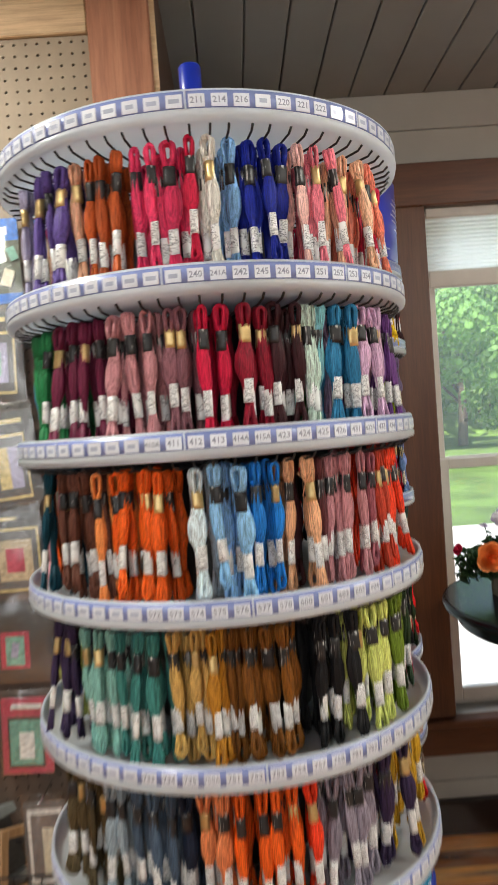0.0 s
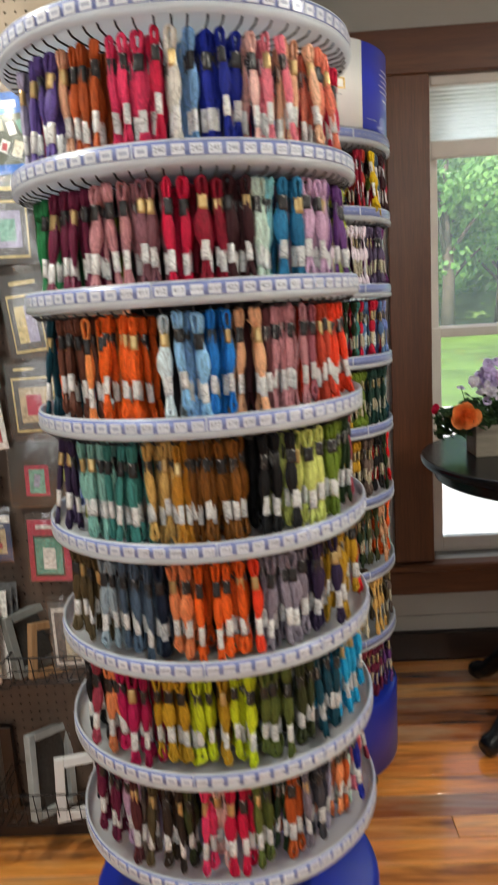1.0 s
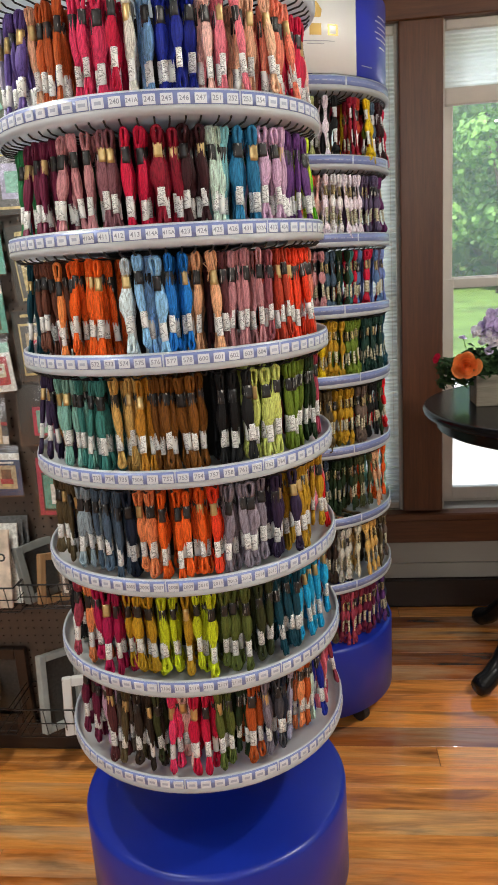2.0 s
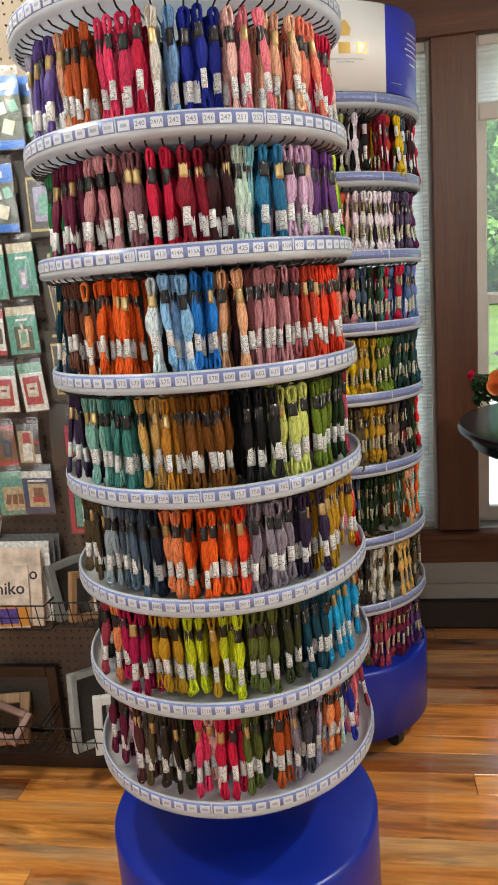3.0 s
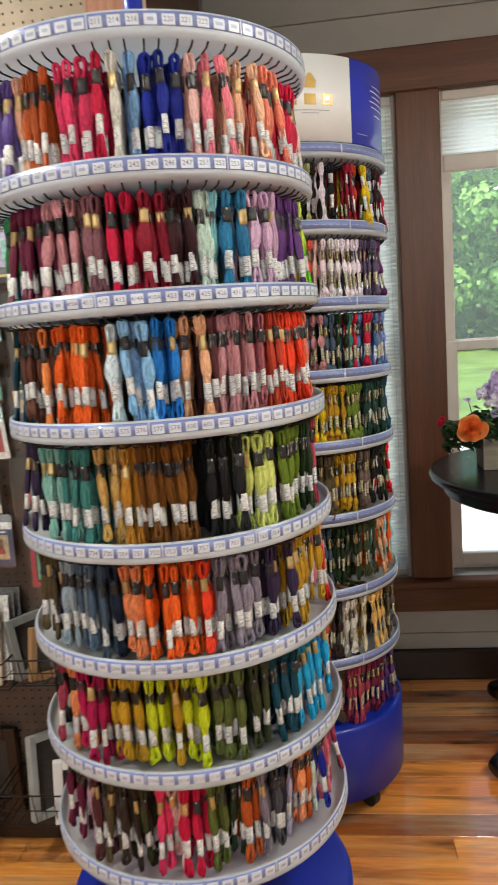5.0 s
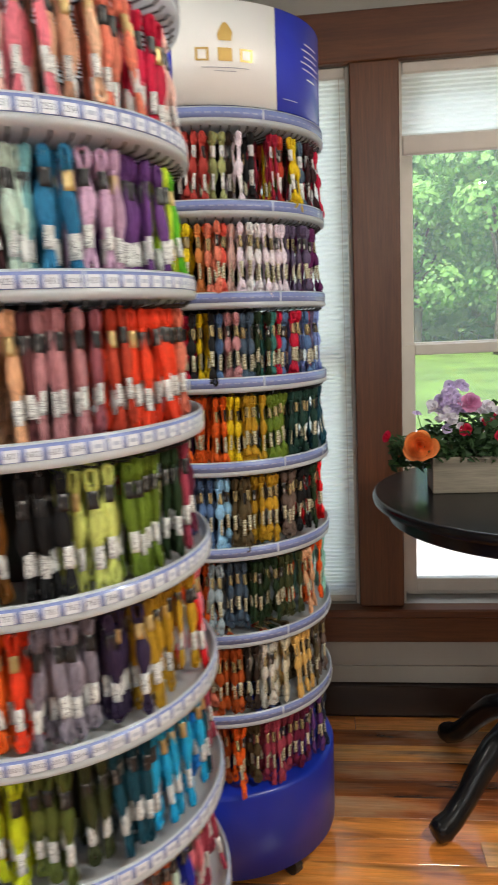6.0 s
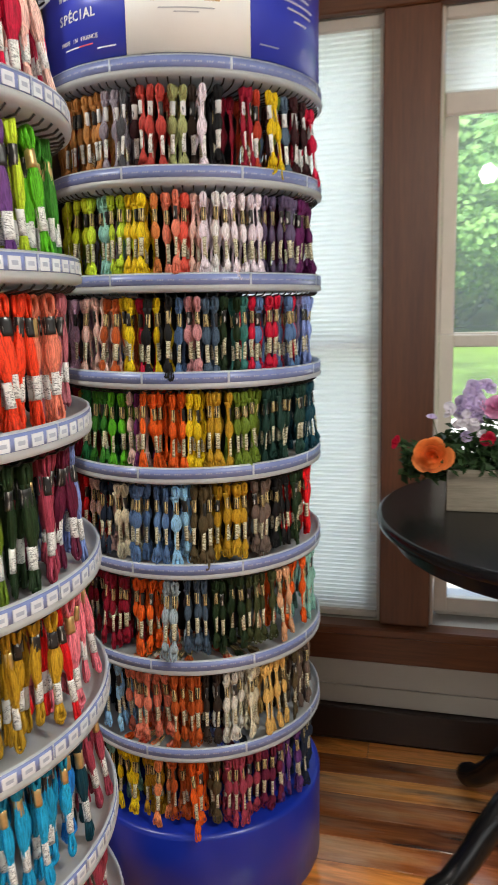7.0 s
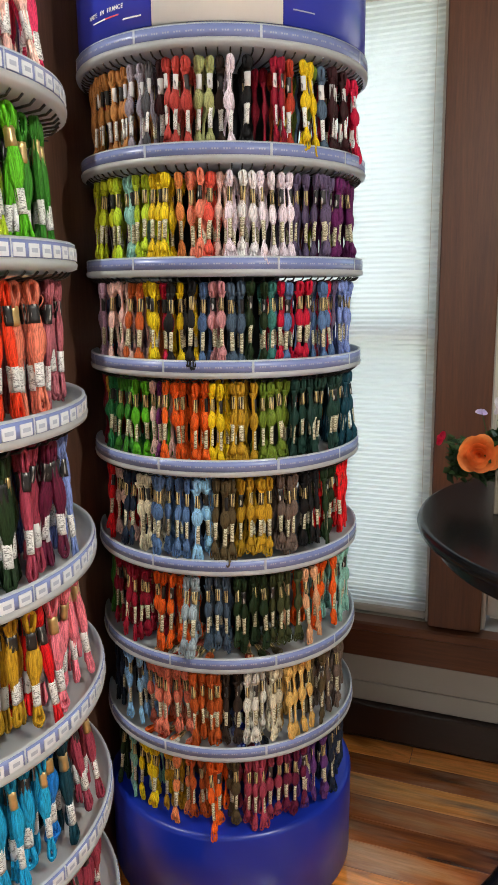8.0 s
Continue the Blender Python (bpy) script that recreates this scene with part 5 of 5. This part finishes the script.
def wire_basket(x0, x1, y0, z0, z1, label):
    b = thing("wire_basket", label, "wire basket", (0, 0, 0), group="wire baskets on the pegboard")
    y1 = PY - 0.006
    yb = y1 - 0.035
    rim = tube([(x0, y1, z1), (x0, y0, z1), (x1, y0, z1), (x1, y1, z1), (x0, y1, z1)], 0.0025, 6, False)
    mesh_object("rim", *rim, WIRE, b)
    mesh_object("bottom_rail", *tube([(x0, y1, z0), (x0, y0 + 0.02, z0), (x1, y0 + 0.02, z0), (x1, y1, z0), (x0, y1, z0)], 0.0022, 6, False), WIRE, b)
    mesh_object("side_rail", *tube([(x1, y1, (z0 + z1) / 2), (x1, y0 + 0.01, (z0 + z1) / 2), (x0, y0 + 0.01, (z0 + z1) / 2)], 0.0018, 6, False), WIRE, b)
    n = int((x1 - x0) / 0.028)
    for i in range(1, n):
        x = x0 + (x1 - x0) * i / n
        mesh_object("wire", *tube([(x, y0, z1), (x, y0 + 0.02, z0), (x, y1, z0)], 0.0016, 5, False), WIRE, b)
    for i in range(4):
        y = y0 + 0.02 + (y1 - y0 - 0.02) * (i + 0.5) / 4
        mesh_object("wire", *tube([(x1, y, z1), (x1, y, z0), (x0, y, z0)], 0.0016, 5, False), WIRE, b)
    return b


wire_basket(-1.0, -0.598, 1.455, 0.545, 0.628, "black wire basket holding craft books on the pegboard")
wire_basket(-0.594, -0.330, 1.475, 0.545, 0.628, "black wire basket holding empty frames on the pegboard")
wire_basket(-1.0, -0.668, 1.455, 0.145, 0.245, "black wire basket holding small wooden frames near the floor")
wire_basket(-0.660, -0.330, 1.465, 0.130, 0.235, "black wire basket holding grey frames near the floor")


def book(x, y, z, w, h, d, rx, rz, cover, label, name="craft_book"):
    b = thing(name, label, "book", (x, y, z), (rx, 0, rz), group="books in the wire basket")
    part("pages", box_bm(0.002, 0.0012, 0.002, w - 0.003, d - 0.0012, h - 0.002), PRINT_WHITE, b)
    part("cover", join(box_bm(0, 0, 0, w, 0.001, h), box_bm(0, d - 0.001, 0, w, d, h), box_bm(-0.001, 0, 0, 0, d, h)), cover, b)
    return b


marble = plain("marbled_cover", (0.66, 0.55, 0.45), 0.4, spread=0.36, scale=24, relief=0.0, coat=0.2)
bk = book(-0.80, 1.485, 0.553, 0.178, 0.225, 0.008, -10, 0, marble, "marbled cream craft book with dark lettering in a wire basket")
flat_text("title", "Sashiko", 0.050, pose(0.092, -0.0006, 0.150, 90, 0, 0), INK_DARK, bk)
bk = book(-0.842, 1.462, 0.553, 0.185, 0.178, 0.008, -12, 4, marble, "marbled cream craft book with an orange and violet panel")
flat_text("title", "Sashiko", 0.050, pose(0.098, -0.0006, 0.112, 90, 0, 0), INK_DARK, bk)
part("cover_panel", box_bm(0.06, -0.0006, 0.005, 0.183, -0.0001, 0.062), plain("orange_panel", (0.62, 0.27, 0.04), 0.4, relief=0), bk)
part("cover_panel", box_bm(0.085, -0.0010, 0.012, 0.150, -0.00065, 0.056), plain("violet_panel", (0.09, 0.05, 0.28), 0.4, spread=0.4, scale=120, relief=0), bk)
for q in range(3):
    book(-0.79 + 0.008 * q, 1.515 + 0.02 * q, 0.553, 0.185, 0.235 + 0.004 * q, 0.006, -8, 0, CARD["grey"] if q else CARD["white"], "thin craft leaflet standing behind books in a basket")


def picture_frame(x, y, z, w, h, bar, depth, turn, material, label, backed=None):
    f = thing("picture_frame", label, "picture frame", (x, y, z), turn, group="loose frames in the baskets")
    part("side_bar", box_bm(0, 0, 0, bar, depth, h, 0.002), material, f)
    part("side_bar", box_bm(w - bar, 0, 0, w, depth, h, 0.002), material, f)
    part("top_bar", box_bm(bar + 0.0003, 0.0003, h - bar, w - bar - 0.0003, depth - 0.0003, h, 0.002), material, f)
    part("bottom_bar", box_bm(bar + 0.0003, 0.0003, 0, w - bar - 0.0003, depth - 0.0003, bar, 0.002), material, f)
    if backed:
        part("backing", box_bm(bar, depth * 0.6, bar, w - bar, depth * 0.7, h - bar), backed, f)
    return f


grey_paint = plain("grey_frame_paint", (0.20, 0.21, 0.20), 0.5, spread=0.12)
pale_grey = plain("pale_grey_frame", (0.40, 0.42, 0.41), 0.5, spread=0.15)
picture_frame(-0.575, 1.50, 0.555, 0.15, 0.168, 0.022, 0.03, (-14, 0, 55), grey_paint, "grey picture frame leaning in a wire basket", CARD["dark"])
picture_frame(-0.545, 1.50, 0.553, 0.13, 0.145, 0.02, 0.02, (-10, 12, 50), FRAME_WOOD, "bare wooden picture frame leaning in a wire basket")
kit(-0.500, 0.556, -0.402, 0.770, 0.075, 0, "grey", "clear bagged grey frame with a pale card standing in a basket", [(0.08, 0.08, 0.92, 0.95, "white"), (0.16, 0.14, 0.84, 0.9, "grey"), (0.42, 0.3, 0.9, 0.86, "cream")])
picture_frame(-0.575, 1.48, 0.138, 0.14, 0.235, 0.02, 0.028, (-10, 8, 52), pale_grey, "pale grey picture frame leaning in the low basket", CARD["dark"])
picture_frame(-0.515, 1.475, 0.138, 0.13, 0.178, 0.026, 0.022, (-6, 3, 20), PRINT_WHITE, "white picture frame leaning in the low basket")
picture_frame(-0.90, 1.48, 0.152, 0.16, 0.15, 0.03, 0.03, (-35, 0, 10), FRAME_WOOD, "unfinished wooden frame lying in the low basket")
picture_frame(-0.90, 1.475, 0.225, 0.15, 0.10, 0.02, 0.02, (-55, 18, -6), plain("rose_frame", (0.30, 0.17, 0.14), 0.5), "dusty rose wooden frame lying askew on others")
picture_frame(-0.94, 1.59, 0.10, 0.28, 0.26, 0.035, 0.02, (0, 0, 0), DARK_TRIM, "dark wooden frame standing against the pegboard", CARD["dark"])

# ---- outside ----
ground = tagged(mesh_object("ground", [(-400, WY + 0.25, -0.55), (400, WY + 0.25, -0.55), (400, 500, -0.55), (-400, 500, -0.55)], [(0, 1, 2, 3)], GRASS), "green lawn reaching back to the trees", "ground", kind="structure")
gravel = tagged(mesh_object("road", [(-60, WY + 0.35, -0.54), (60, WY + 0.35, -0.54), (60, 13.0, -0.54), (-60, 11.8, -0.54)], [(0, 1, 2, 3)], GRAVEL), "pale gravel drive outside the windows", "road", kind="structure")


def leaf_cloud(blobs, count, size, rr):
    """Loose leaf clumps over uneven rounded masses."""
    v, f = [], []
    tot = sum(b[3] ** 2 for b in blobs)
    for cx, cy, cz, r in blobs:
        for q in range(int(count * r * r / tot)):
            d = Vector((rr.gauss(0, 1), rr.gauss(0, 1), rr.gauss(0, 1))).normalized()
            rad = r * (rr.uniform(0.72, 1.06) if rr.random() < 0.8 else rr.uniform(0.3, 0.8))
            p = Vector((cx, cy, cz)) + Vector((d.x, d.y, d.z * 0.8)) * rad
            n = (d + Vector((rr.uniform(-.7, .7), rr.uniform(-.7, .7), rr.uniform(-.4, .8)))).normalized()
            u = n.orthogonal().normalized()
            w = n.cross(u)
            s = size * rr.uniform(0.5, 1.3)
            o = len(v)
            k = rr.randrange(5, 8)
            for a in range(k):
                t = 6.283 * a / k
                rs = s * rr.uniform(0.45, 1.0)
                v.append(p + u * math.cos(t) * rs + w * math.sin(t) * rs + n * rr.uniform(-.15, .15) * s)
            f.append(tuple(range(o, o + k)))
    return v, f


def tree(x, y, h, r, seed):
    rr = random.Random(seed)
    t = thing("tree", "leafy green deciduous tree at the edge of the lawn", "tree", (x, y, -0.55), group="trees beyond the lawn")
    limbs = [tube([(0, 0, 0), (0.1, 0, h * 0.25), (-0.05, 0.1, h * 0.5), (0.1, 0, h * 0.8)], [h * 0.03, h * 0.024, h * 0.016, h * 0.005], 10)]
    blobs = []
    for q in range(11):
        a, e = rr.uniform(0, 6.28), rr.uniform(0.22, 0.95)
        rad = r * rr.uniform(0.25, 0.85) * (1.15 - 0.6 * e)
        end = (rad * math.cos(a), rad * math.sin(a), h * e)
        limbs.append(tube([(0, 0, h * e * 0.55), (end[0] * 0.5, end[1] * 0.5, h * e * 0.8), end], [h * 0.011, h * 0.007, h * 0.003], 6))
        blobs.append((*end, r * rr.uniform(0.3, 0.52)))
    mesh_object("trunk", *merged(limbs), BARK, t, "brown trunk with limbs", True)
    mesh_object("crown", *leaf_cloud(blobs, 7000, 0.17, rr), TREE_LEAF, t, "uneven leafy crown")
    return t


rr = random.Random(77)
for q, (tx, ty) in enumerate(((-3.5, 33), (1.0, 38), (4.6, 35), (7.5, 31), (11.5, 37), (15, 33), (19, 38), (-8, 37), (23, 34), (-13, 34))):
    tree(tx, ty, rr.uniform(8, 12), rr.uniform(2.8, 4.0), 100 + q)
blobs = []
for q in range(150):
    bx, by = rr.uniform(-45, 60), rr.uniform(42, 70)
    blobs.append((bx, by, -0.5 + (by - 40) * 0.45 + rr.uniform(0, 5), rr.uniform(2.2, 4.2)))
woods = tagged(mesh_object("far_woods", *leaf_cloud(blobs, 60000, 0.5, rr), TREE_LEAF), "wooded green hillside far beyond the lawn", "woods", kind="stuff")
hill = tagged(mesh_object("backdrop", [(-140, 46, -0.6), (140, 46, -0.6), (140, 78, 18), (-140, 78, 18), (140, 110, 30), (-140, 110, 30)], [(0, 1, 2, 3), (3, 2, 4, 5)], GRASS), "green hillside under the far woods", "backdrop", kind="structure")

# ---- floor planks ----
rr = random.Random(4)
PLANKS = {}
y = WY - 0.023
while y > YB:
    w = min(rr.choice((0.082, 0.088, 0.094, 0.1)), y - YB)
    x = XL + rr.uniform(-1.5, 0)
    while x < XR:
        L = rr.choice((1.9, 2.6, 3.3, 4.2))
        a, b = max(x, XL), min(x + L, XR)
        x += L
        if b - a < 0.05 or w < 0.02:
            continue
        key = (round(w, 3), round(b - a, 3))
        if key not in PLANKS:
            bm = box_bm(0, -w + 0.0012, -0.02, b - a - 0.0012, 0, 0, 0.0009)
            me = bpy.data.meshes.new("plank")
            bm.to_mesh(me)
            bm.free()
            me.materials.append(FLOOR_WOOD)
            PLANKS[key] = me
        p = link("plank", PLANKS[key], floor)
        p.location = (a, y, rr.uniform(-0.0008, 0.0))
    y -= w
